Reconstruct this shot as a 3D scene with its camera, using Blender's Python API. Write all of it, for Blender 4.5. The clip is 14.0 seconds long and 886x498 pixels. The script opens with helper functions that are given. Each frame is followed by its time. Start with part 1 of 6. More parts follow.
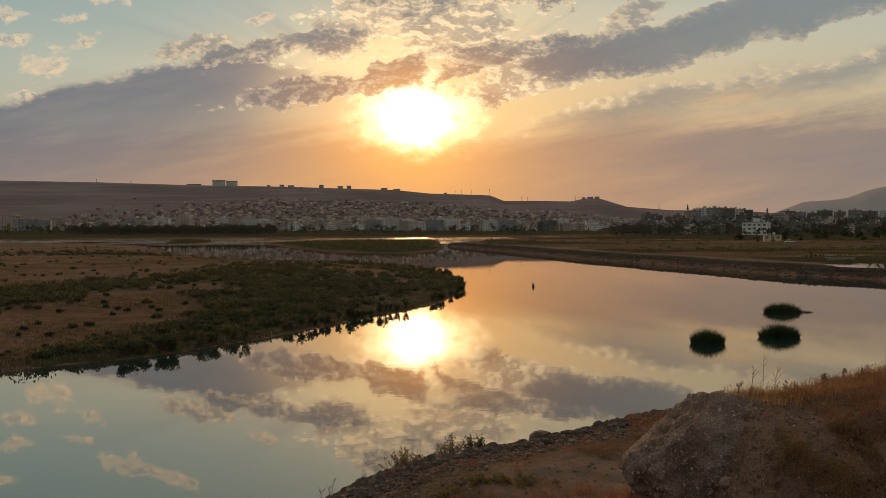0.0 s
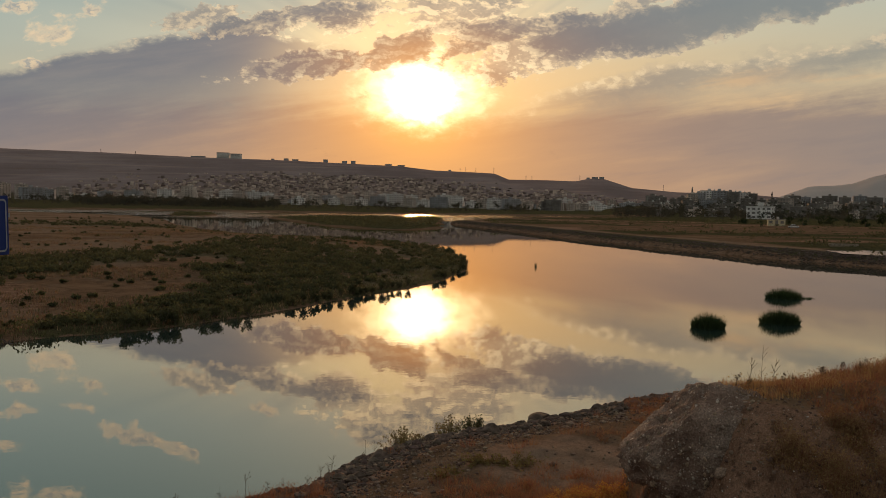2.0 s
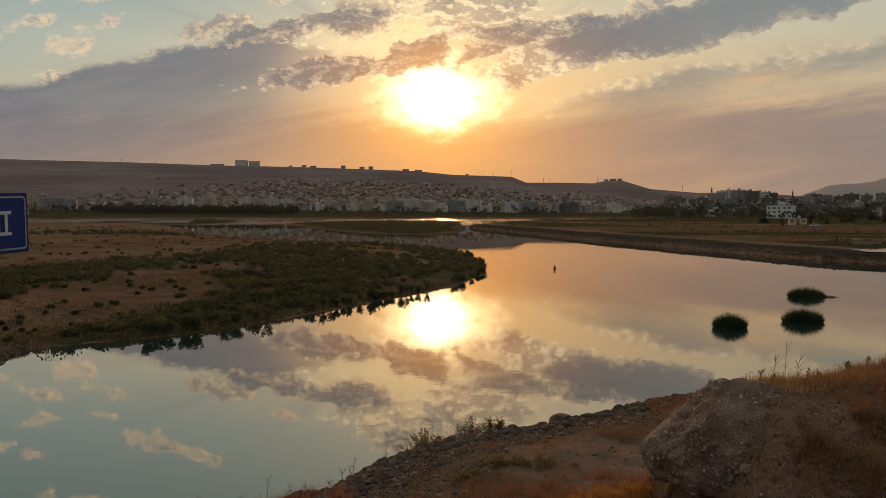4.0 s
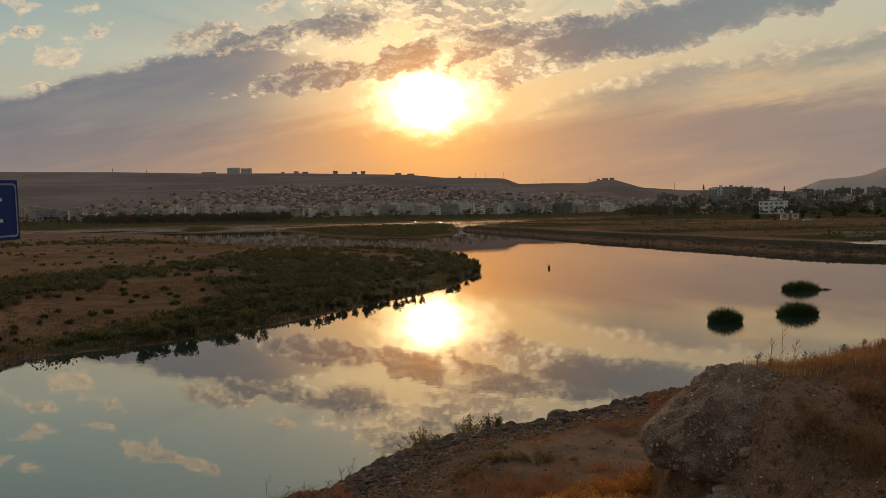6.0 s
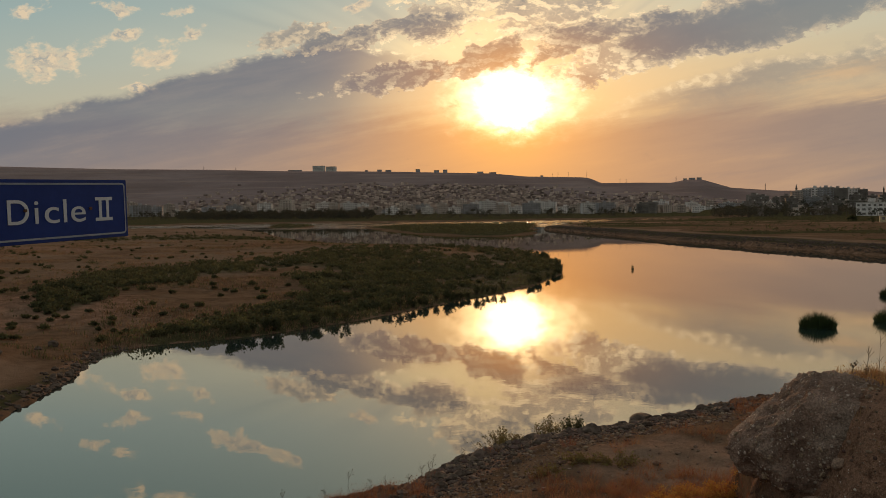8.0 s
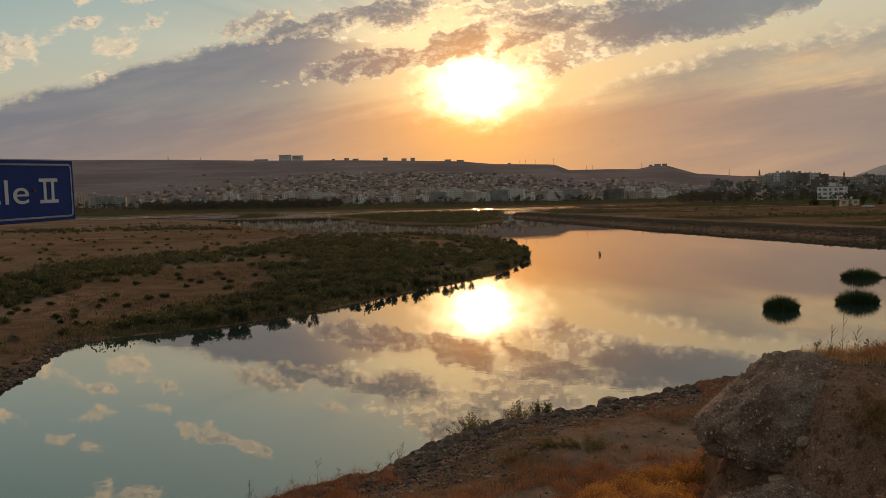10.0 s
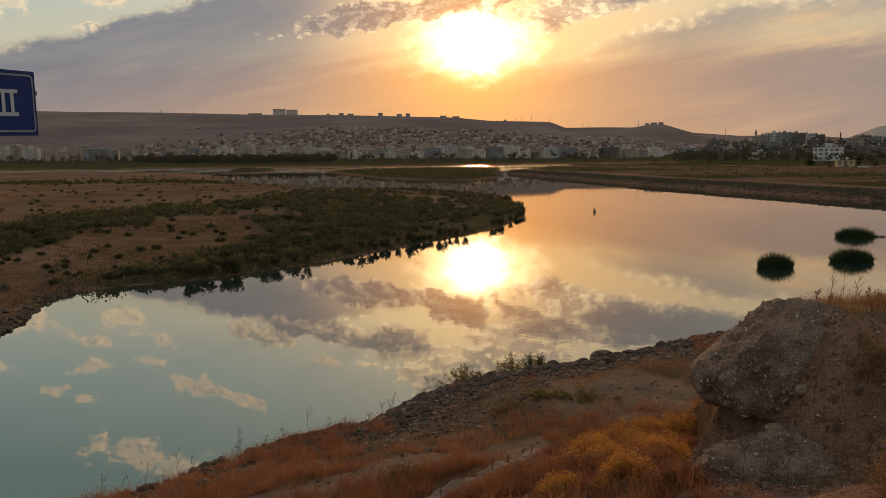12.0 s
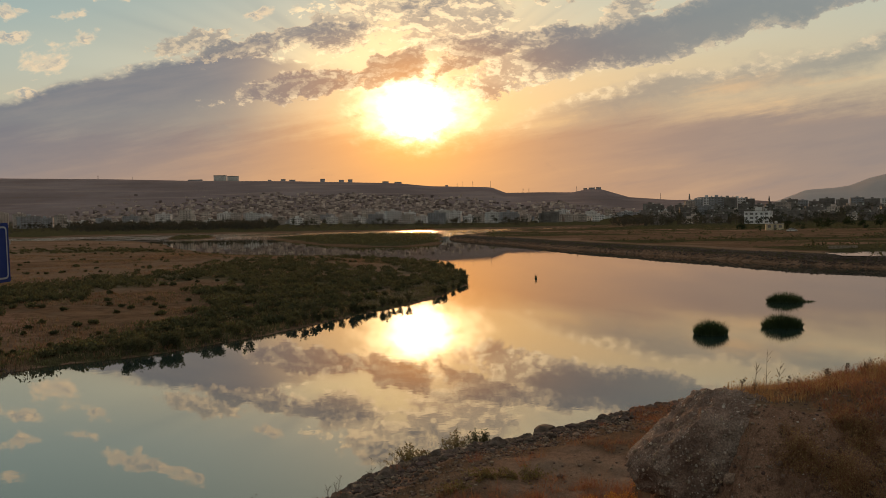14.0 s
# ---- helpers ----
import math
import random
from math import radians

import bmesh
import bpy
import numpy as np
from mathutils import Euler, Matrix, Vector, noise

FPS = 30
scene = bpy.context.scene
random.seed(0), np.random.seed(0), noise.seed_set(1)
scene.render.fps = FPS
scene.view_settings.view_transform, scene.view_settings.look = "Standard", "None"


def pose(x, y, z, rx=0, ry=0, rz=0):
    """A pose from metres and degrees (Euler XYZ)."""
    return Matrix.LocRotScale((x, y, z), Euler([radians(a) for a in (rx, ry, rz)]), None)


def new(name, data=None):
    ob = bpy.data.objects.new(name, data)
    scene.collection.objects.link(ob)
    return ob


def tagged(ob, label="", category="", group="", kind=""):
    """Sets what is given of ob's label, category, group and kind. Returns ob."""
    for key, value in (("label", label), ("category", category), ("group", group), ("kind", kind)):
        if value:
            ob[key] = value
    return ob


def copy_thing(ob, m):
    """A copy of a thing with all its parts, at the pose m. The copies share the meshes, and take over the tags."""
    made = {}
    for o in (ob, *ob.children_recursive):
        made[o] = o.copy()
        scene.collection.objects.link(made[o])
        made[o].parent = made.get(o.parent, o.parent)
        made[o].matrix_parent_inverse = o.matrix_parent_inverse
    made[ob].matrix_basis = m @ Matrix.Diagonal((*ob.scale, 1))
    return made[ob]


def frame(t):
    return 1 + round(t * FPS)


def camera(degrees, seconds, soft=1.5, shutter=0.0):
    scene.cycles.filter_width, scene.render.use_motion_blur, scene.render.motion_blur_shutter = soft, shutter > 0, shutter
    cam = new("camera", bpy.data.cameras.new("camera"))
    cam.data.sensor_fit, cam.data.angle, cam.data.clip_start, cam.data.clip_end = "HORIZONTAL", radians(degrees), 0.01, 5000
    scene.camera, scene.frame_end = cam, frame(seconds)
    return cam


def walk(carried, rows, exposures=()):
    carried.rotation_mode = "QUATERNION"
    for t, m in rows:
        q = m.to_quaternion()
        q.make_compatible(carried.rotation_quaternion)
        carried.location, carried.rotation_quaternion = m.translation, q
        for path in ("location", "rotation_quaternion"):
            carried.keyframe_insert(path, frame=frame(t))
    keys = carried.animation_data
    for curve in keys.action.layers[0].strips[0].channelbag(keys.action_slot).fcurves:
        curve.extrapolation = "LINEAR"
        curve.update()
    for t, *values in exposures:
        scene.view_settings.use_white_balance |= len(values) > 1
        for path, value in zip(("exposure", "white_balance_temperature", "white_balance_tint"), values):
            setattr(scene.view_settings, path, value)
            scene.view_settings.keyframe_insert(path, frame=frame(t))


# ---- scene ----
cam = camera(55.8, 14.0, soft=0.55)
# seconds, place, tilt, lean, turn
PATH = [
    (0, 0.019, -0.070, 8.084, 88.604, 0.199, -0.001),
    (0.5, 0.003, -0.163, 8.163, 86.863, -0.075, -0.454),
    (1, 0.004, -0.145, 8.210, 86.032, -0.680, -0.167),
    (1.5, 0.010, -0.106, 8.225, 86.419, -0.662, 0.240),
    (2, 0.012, -0.119, 8.222, 87.045, -1.007, 0.245),
    (2.5, 0.004, -0.122, 8.219, 87.353, -1.166, 0.413),
    (3, 0.007, -0.114, 8.217, 87.657, -0.997, 0.698),
    (5.5, 0.028, -0.056, 7.962, 86.726, 1.087, 1.762),
    (6, 0.010, -0.069, 7.958, 87.531, 1.140, 1.001),
    (6.5, 0.008, -0.079, 7.958, 87.641, 1.061, 1.003),
    (7, -0.029, -0.101, 7.969, 87.562, 0.864, 1.462),
    (7.5, -0.079, -0.068, 7.984, 87.669, 0.190, 4.638),
    (8, -0.028, -0.145, 7.977, 87.523, 0.642, 6.573),
    (10.5, 0.007, 0.111, 7.853, 86.452, 1.209, 3.975),
    (11, 0.012, 0.235, 7.729, 85.884, 1.104, 3.800),
    (11.5, 0.005, 0.337, 7.676, 84.375, 0.723, 3.813),
    (12, -0.002, 0.363, 7.671, 83.727, 0.550, 4.050),
    (12.5, 0.033, 0.290, 7.728, 83.210, 0.531, 3.511),
    (13, -0.005, 0.118, 7.907, 83.476, 0.445, 1.729),
    (13.5, -0.011, 0.038, 8.099, 85.808, -0.056, 0.483),
    (14, -0.000, -0.122, 8.205, 88.093, 0.895, 0.119),
]
walk(cam, [(t, pose(x, y, z, rx, ry, rz)) for t, x, y, z, rx, ry, rz in PATH],
     exposures=[(0, 0.05), (5.5, 0.05), (8, 0.06), (10.5, 0.16), (11, 0.19), (12.5, 0.28), (13.2, 0.26), (14, 0.17)])

# ---------------------------------------------------------------- node helpers
class Nodes:
    """Short notation for node trees: numbers or sockets in, sockets out."""

    def __init__(self, tree):
        self.tree = tree

    def node(self, kind, **props):
        n = self.tree.nodes.new(kind)
        for key, value in props.items():
            setattr(n, key, value)
        return n

    def put(self, socket, value):
        if isinstance(value, bpy.types.NodeSocket):
            self.tree.links.new(value, socket)
        else:
            socket.default_value = value

    def m(self, op, a, b=0.0, c=0.0, clamp=False):
        n = self.node("ShaderNodeMath", operation=op, use_clamp=clamp)
        for s, v in zip(n.inputs, (a, b, c)):
            self.put(s, v)
        return n.outputs[0]

    def step(self, v, lo, hi, a=0.0, b=1.0):
        n = self.node("ShaderNodeMapRange", interpolation_type="SMOOTHSTEP")
        for s, x in zip(n.inputs, (v, lo, hi, a, b)):
            self.put(s, x)
        return n.outputs[0]

    def noise(self, vec, scale, detail=4.0, rough=0.55, distort=0.0, out="Fac"):
        n = self.node("ShaderNodeTexNoise")
        self.put(n.inputs["Vector"], vec)
        for key, v in (("Scale", scale), ("Detail", detail), ("Roughness", rough), ("Distortion", distort)):
            n.inputs[key].default_value = v
        return n.outputs[out]

    def voronoi(self, vec, scale, feature="F1", out="Distance"):
        n = self.node("ShaderNodeTexVoronoi", feature=feature)
        self.put(n.inputs["Vector"], vec)
        n.inputs["Scale"].default_value = scale
        return n.outputs[out]

    def ramp(self, fac, stops, mode="LINEAR"):
        n = self.node("ShaderNodeValToRGB")
        n.color_ramp.interpolation = mode
        e = n.color_ramp.elements
        while len(e) < len(stops):
            e.new(0.5)
        for el, (p, c) in zip(e, stops):
            el.position = p
            el.color = (c, c, c, 1) if isinstance(c, (int, float)) else (*c, 1)
        self.put(n.inputs[0], fac)
        return n.outputs[0]

    def mix(self, f, a, b, blend="MIX"):
        n = self.node("ShaderNodeMix", data_type="RGBA", blend_type=blend)
        self.put(n.inputs[0], f)
        for s, v in ((n.inputs[6], a), (n.inputs[7], b)):
            self.put(s, (*v, 1) if isinstance(v, tuple) and len(v) == 3 else v)
        return n.outputs[2]

    def xyz(self, x, y, z=0.0):
        n = self.node("ShaderNodeCombineXYZ")
        for s, v in zip(n.inputs, (x, y, z)):
            self.put(s, v)
        return n.outputs[0]


def srgb(r, g, b):
    return tuple((c / 255 / 12.92) if c <= 10 else ((c / 255 + 0.055) / 1.055) ** 2.4 for c in (r, g, b))


# ---------------------------------------------------------------- sky, sun
SUN_U, SUN_V = -0.0335, 0.1335
SUN_DIR = Vector((SUN_U, 1.0, SUN_V)).normalized()
SUN_ELEV = math.asin(SUN_DIR.z)
SUN_AZ = math.atan2(SUN_DIR.x, SUN_DIR.y)

world = bpy.data.worlds.new("sunset_sky")
scene.world = world
world.use_nodes = True
wt = world.node_tree
wt.nodes.clear()
w = Nodes(wt)


def sx(px):
    """A bearing of the sky drawing, scaled into 0..1 for the edge ramps."""
    return (px + 800) / 3200


def edge(u01, rows):
    """A cloud edge: height over the horizon as a function of bearing."""
    return w.m("MULTIPLY", w.ramp(u01, [(sx(x), (600 - y) / 1000) for x, y in rows], "B_SPLINE"), 1000 / 1480)


def inv(x):
    return w.m("SUBTRACT", 1.0, x)


def mul(*xs):
    out = xs[0]
    for x in xs[1:]:
        out = w.m("MULTIPLY", out, x)
    return out


def plus(*xs):
    out = xs[0]
    for x in xs[1:]:
        out = w.m("ADD", out, x)
    return out


coord = w.node("ShaderNodeTexCoord").outputs["Generated"]
sep = w.node("ShaderNodeSeparateXYZ")
wt.links.new(coord, sep.inputs[0])
dx, dy, dz = sep.outputs
ahead = w.m("MAXIMUM", w.m("ABSOLUTE", dy), 0.12)
u = w.m("DIVIDE", dx, ahead)
v = w.m("DIVIDE", w.m("ABSOLUTE", dz), ahead)
plan = w.xyz(w.m("MULTIPLY_ADD", u, 1.48, 0.784), w.m("MULTIPLY_ADD", v, -1.48, 0.405))
for scale_, reach in ((7.0, 0.11), (22.0, 0.05)):
    bent = w.node("ShaderNodeVectorMath", operation="MULTIPLY_ADD")
    jitter = w.node("ShaderNodeVectorMath", operation="SUBTRACT")
    wt.links.new(w.noise(plan, scale_, 4, 0.6, out="Color"), jitter.inputs[0])
    jitter.inputs[1].default_value = (0.5, 0.5, 0.5)
    wt.links.new(jitter.outputs[0], bent.inputs[0])
    bent.inputs[1].default_value = (reach, reach * 0.7, 0.0)
    wt.links.new(plan, bent.inputs[2])
    plan = bent.outputs[0]


def stroke(cx, cy, rx, ry, turn=0.0):
    """A soft, turned oval of the sky drawing: 1 in its middle, 0 at its rim."""
    n = w.node("ShaderNodeMapping", vector_type="TEXTURE")
    wt.links.new(plan, n.inputs["Vector"])
    n.inputs["Location"].default_value = (cx / 1000, cy / 1000, 0)
    n.inputs["Rotation"].default_value = (0, 0, radians(turn))
    n.inputs["Scale"].default_value = (rx / 1000, ry / 1000, 1)
    d = w.node("ShaderNodeVectorMath", operation="LENGTH")
    wt.links.new(n.outputs[0], d.inputs[0])
    return w.step(d.outputs["Value"], 1.35, 0.15)


def strokes(rows):
    """Several ovals run together."""
    out = stroke(*rows[0])
    for row in rows[1:]:
        out = w.m("ADD", out, stroke(*row))
    return w.m("MINIMUM", out, 1.15)


# cloud coordinates: long streaks low down, rounder heaps higher up
lay = w.xyz(u, w.m("MULTIPLY", v, 1.7))
streak = w.xyz(w.m("ADD", u, w.m("MULTIPLY", v, -0.6)), w.m("MULTIPLY", w.m("ADD", v, w.m("MULTIPLY", u, -0.14)), 6.0))
n_big = w.noise(lay, 6.0, 6, 0.6)
n_mid = w.noise(lay, 17.0, 7, 0.62, 0.25)
n_fine = w.noise(lay, 52.0, 7, 0.66, 0.3)
n_str = w.noise(streak, 5.0, 7, 0.6)
wob = plus(mul(w.m("SUBTRACT", n_mid, 0.5), 0.05), mul(w.m("SUBTRACT", n_fine, 0.5), 0.03))
wob2 = mul(w.m("SUBTRACT", n_str, 0.5), 0.07)
u01 = w.m("DIVIDE", w.m("ADD", w.m("MULTIPLY", u, 1480), 784 + 800), 3200)
vh = w.m("ADD", v, (600 - 405) / 1480)
vw = w.m("ADD", vh, wob)
vs = plus(vh, wob2, mul(wob, 0.35))

# angle from the sun
dot = w.node("ShaderNodeVectorMath", operation="DOT_PRODUCT")
wt.links.new(coord, dot.inputs[0])
dot.inputs[1].default_value = SUN_DIR
ang = w.m("MULTIPLY", w.m("ARCCOSINE", w.m("MINIMUM", dot.outputs["Value"], 1.0)), 57.2958)
warm = w.m("POWER", 2.718, w.m("MULTIPLY", ang, -1 / 9.5))
hot = w.m("POWER", 2.718, w.m("MULTIPLY", ang, -1 / 5.5))

# the same cloud noise, sampled a little nearer to the sun: where it thins out that way, an edge is lit
toward = w.node("ShaderNodeVectorMath", operation="SUBTRACT")
toward.inputs[0].default_value = (SUN_U, SUN_V * 1.7, 0.0)
wt.links.new(lay, toward.inputs[1])
unit_way = w.node("ShaderNodeVectorMath", operation="NORMALIZE")
wt.links.new(toward.outputs[0], unit_way.inputs[0])
shifted = w.node("ShaderNodeVectorMath", operation="MULTIPLY_ADD")
wt.links.new(unit_way.outputs[0], shifted.inputs[0])
shifted.inputs[1].default_value = (0.010, 0.010, 0.010)
wt.links.new(lay, shifted.inputs[2])


def curled(at):
    bend = w.node("ShaderNodeVectorMath", operation="MULTIPLY_ADD")
    wt.links.new(w.noise(at, 24.0, 4, 0.6, out="Color"), bend.inputs[0])
    bend.inputs[1].default_value = (0.03, 0.03, 0.0)
    wt.links.new(at, bend.inputs[2])
    return bend.outputs[0]


def heap_field(at):
    """Cloud density: broad heaps, finer tatters and rounded heads at two sizes, about 0.5 on the mean."""
    c = curled(at)
    heads = plus(mul(inv(w.voronoi(c, 34.0)), 0.6), mul(inv(w.voronoi(c, 92.0)), 0.4))
    return plus(mul(w.noise(at, 17.0, 8, 0.64, 0.3), 0.62), mul(w.noise(at, 58.0, 7, 0.7, 0.4), 0.38), mul(w.m("SUBTRACT", heads, 0.55), 0.18))


heaps = heap_field(lay)
lit = w.step(w.m("SUBTRACT", heaps, heap_field(shifted.outputs[0])), -0.02, 0.085)

# clear sky behind the clouds: bluer away from the sun on one side, paler on the other
blue = w.ramp(v, [(0.0, srgb(150, 132, 118)), (0.06, srgb(168, 148, 128)), (0.13, srgb(176, 172, 152)), (0.19, srgb(164, 174, 164)),
                  (0.26, srgb(146, 166, 164)), (0.40, srgb(116, 142, 142)), (0.7, srgb(136, 148, 148)), (1.0, srgb(150, 148, 142))])
pale = w.ramp(v, [(0.0, srgb(160, 134, 116)), (0.06, srgb(176, 150, 124)), (0.13, srgb(194, 174, 142)), (0.19, srgb(190, 180, 154)),
                  (0.26, srgb(180, 184, 168)), (0.40, srgb(128, 142, 140)), (0.7, srgb(140, 146, 144)), (1.0, srgb(150, 146, 140))])
clear = w.mix(w.step(u, -0.22, 0.2), blue, pale)
nishita = w.node("ShaderNodeTexSky", sky_type="NISHITA", sun_disc=False)
nishita.sun_elevation, nishita.sun_rotation = SUN_ELEV, SUN_AZ
nishita.air_density, nishita.dust_density, nishita.altitude = 1.2, 3.0, 380
air = w.mix(1.0, nishita.outputs[0], (0.1, 0.1, 0.1), "MULTIPLY")
clear = w.mix(0.94, air, clear)
clear = w.mix(mul(warm, w.step(v, 0.30, 0.12, 0.15, 0.8)), clear, srgb(254, 194, 112))

clear = w.mix(mul(stroke(640, 98, 150, 40, -10), 0.75), clear, srgb(255, 230, 176))
clear = w.mix(mul(strokes([(760, 40, 220, 60, -10), (900, 150, 110, 40, -20)]), 0.35), clear, srgb(255, 222, 160))

# beams fanning out from behind the clouds
fan = w.m("ARCTAN2", w.m("SUBTRACT", v, SUN_V), w.m("SUBTRACT", u, SUN_U))
beams = w.noise(w.xyz(w.m("MULTIPLY", fan, 1.9), 0.0, 0.0), 4.0, 2, 0.5)
beam_on = mul(w.step(ang, 4.0, 9.0), w.step(ang, 30.0, 14.0), w.step(v, 0.15, 0.21), w.step(v, 0.29, 0.23))
clear = w.mix(mul(beam_on, w.step(beams, 0.48, 0.7), 0.26), clear, srgb(206, 204, 180))
clear = w.mix(mul(beam_on, w.step(beams, 0.52, 0.34), 0.30), clear, srgb(118, 136, 142))

grey = w.mix(w.step(v, 0.04, 0.15), srgb(146, 126, 116), srgb(106, 116, 124))
grey = w.mix(mul(w.step(n_big, 0.38, 0.7), 0.30), grey, srgb(136, 136, 136))
grey = w.mix(w.m("MULTIPLY", hot, w.step(v, 0.25, 0.18, 0.3, 1.5), clamp=True), grey, srgb(202, 142, 94))
rim = w.mix(w.m("MULTIPLY", warm, 1.5, clamp=True), srgb(232, 204, 166), (1.5, 1.18, 0.68))

# low haze deck down to the horizon
haze_top = edge(u01, [(-800, 180), (0, 225), (300, 235), (560, 225), (800, 262), (1000, 228), (1250, 215), (1568, 190), (2400, 150)])
haze = w.step(w.m("SUBTRACT", haze_top, vs), -0.02, 0.025)
haze_col = w.mix(w.step(v, 0.0, 0.1), srgb(163, 138, 120), srgb(145, 133, 126))
haze_col = w.mix(mul(w.step(n_str, 0.48, 0.74), 0.34), haze_col, srgb(206, 168, 130))
haze_col = w.mix(mul(w.step(n_str, 0.5, 0.36), 0.5), haze_col, srgb(128, 122, 122))
haze_col = w.mix(mul(w.step(u, 0.18, 0.5), 0.5), haze_col, srgb(136, 127, 122))
haze_col = w.mix(w.m("ADD", mul(warm, 0.75), mul(hot, 0.5), clamp=True), haze_col, srgb(250, 172, 84))


def deck(top, bottom, soft_top, soft_low, shift):
    """The part of the sky between two edges."""
    a = w.step(w.m("SUBTRACT", edge(u01, top), shift), -soft_top, soft_top)
    b = w.step(w.m("SUBTRACT", shift, edge(u01, bottom)), mul(soft_low, -1.0), soft_low)
    return mul(a, b), a, b


# the long blue-grey deck coming in low from one side, its lower edge melting into the haze
v_soft = plus(vh, mul(wob, 0.45), mul(wob2, 0.25))
wedge, wedge_top, wedge_low = deck([(-800, 320), (-200, 215), (0, 188), (150, 142), (260, 128), (340, 108), (430, 106), (500, 118), (580, 130), (700, 140), (900, 160), (2400, 300)],
                                   [(-800, 420), (-200, 330), (0, 296), (300, 276), (450, 236), (560, 210), (700, 200), (900, 245), (2400, 305)], 0.007, 0.085, v_soft)
low_band, low_top, low_low = deck([(-800, 420), (800, 330), (870, 238), (960, 215), (1060, 186), (1200, 158), (1320, 146), (1568, 106), (2400, -20)],
                                  [(-800, 430), (800, 340), (900, 258), (1030, 240), (1150, 215), (1250, 186), (1400, 164), (1568, 142), (2400, 30)], 0.016, 0.03, plus(vh, mul(wob2, 0.7), mul(wob, 0.8)))

# heaped clouds: dark bodies, and thinner tatters round them that the sun shines through
bodies = strokes([(715, 0, 130, 44, 4), (590, 74, 110, 32, -14), (410, 104, 80, 20, -8), (930, 96, 130, 34, -12), (740, 126, 340, 30, -9), (540, 160, 160, 26, -10), (800, 112, 130, 32, -12), (660, 132, 120, 26, -10),
                  (1050, 80, 70, 30, -20), (940, 0, 100, 30, 0), (490, 84, 150, 14, -12)])
smooth_body = strokes([(1160, 84, 230, 40, -19), (1430, 6, 330, 50, -19), (1010, 112, 110, 32, -15), (1700, -80, 330, 70, -18)])
tatters = strokes([(640, 40, 150, 60, -18), (830, 44, 130, 60, -20), (350, 92, 90, 24, -6), (880, 156, 100, 38, -22), (1110, 42, 100, 36, -30), (1220, 100, 140, 22, -18), 
                   (990, 128, 120, 36, -20)])
drift = w.m("SUBTRACT", heaps, 0.5)
bodies_d = plus(mul(bodies, 0.56), mul(drift, 2.9), -0.18)
bodies_d = w.m("SUBTRACT", bodies_d, mul(stroke(630, 102, 110, 26, -10), 0.5))
smooth_d = plus(mul(smooth_body, 0.95), mul(drift, 1.3), -0.24)
tatter_d = plus(mul(tatters, 0.50), mul(drift, 2.4), -0.17)
cover = w.m("MAXIMUM", w.m("MAXIMUM", bodies, smooth_body), tatters)
thin_d = w.m("MINIMUM", tatter_d, mul(inv(w.m("POWER", 2.718, mul(w.m("MAXIMUM", tatter_d, 0.0), -5.0))), 0.2))
thick = w.m("MAXIMUM", w.m("MAXIMUM", bodies_d, smooth_d), thin_d)
heap_a = mul(w.step(thick, -0.02, 0.10), w.step(cover, 0.04, 0.3), w.step(warm, 0.05, 0.3, 0.8, 1.0))
through_ = w.m("POWER", 2.718, mul(w.m("MAXIMUM", thick, 0.0), -6.5))
heap_body = w.mix(mul(lit, w.step(thick, 0.9, 0.15), w.step(warm, 0.05, 0.4, 0.25, 0.8)), grey, w.mix(w.m("MULTIPLY", warm, 1.5, clamp=True), srgb(200, 180, 152), (1.0, 0.74, 0.44)))
heap_col = w.mix(mul(through_, inv(mul(wedge, 0.85)), w.step(warm, 0.03, 0.25, 0.55, 1.0), w.m("MULTIPLY_ADD", lit, 0.5, 0.5)), heap_body, rim)

# scattered fair-weather puffs
small = strokes([(100, 116, 62, 30, -8), (158, 72, 36, 16, -10), (-120, 110, 110, 42, -6), (10, 26, 40, 14, 0), (60, 168, 46, 12, 10), (460, 42, 44, 14, 0), (124, 36, 46, 10, -8), (30, 72, 40, 14, 0)])
high_puffs = strokes([(235, -22, 100, 20, -16), (305, -46, 50, 16, -18), (110, -150, 150, 44, -8), (-150, 20, 60, 20, -20), (-60, -20, 50, 14, 0), (20, -40, 40, 14, 0)])
puff_d = plus(mul(w.m("MAXIMUM", small, high_puffs), 0.55), mul(drift, 2.4), -0.28)
puff_a = mul(w.step(puff_d, -0.1, 0.3), w.step(w.m("MAXIMUM", small, high_puffs), 0.02, 0.2))
puff_core = w.step(puff_d, 0.1, 0.36)
puff_col = w.mix(mul(w.m("MULTIPLY_ADD", puff_core, 0.8, 0.1), inv(mul(lit, 0.9))), srgb(238, 208, 168), srgb(150, 152, 150))

sky = w.mix(mul(puff_a, 0.75), clear, puff_col)
sky = w.mix(haze, sky, haze_col)
sky = w.mix(mul(low_band, w.step(u, 0.05, 0.2, 0.0, 0.72)), sky, grey)
low_rim = mul(w.step(u, 0.03, 0.16), w.step(low_top, 0.02, 0.35), w.step(low_top, 1.0, 0.45), low_low)
sky = w.mix(mul(low_rim, w.m("MULTIPLY_ADD", lit, 0.3, 0.12)), sky, rim)
gold_streak = mul(w.step(n_str, 0.46, 0.66), strokes([(1260, 186, 150, 22, -12), (1440, 190, 220, 26, -10), (1040, 214, 110, 14, -16), (520, 205, 120, 20, -8), (600, 240, 120, 16, 0)]))
sky = w.mix(mul(gold_streak, 0.55), sky, w.mix(warm, srgb(222, 182, 138), srgb(255, 206, 120)))
wedge = mul(wedge, w.step(u, -0.06, -0.26))
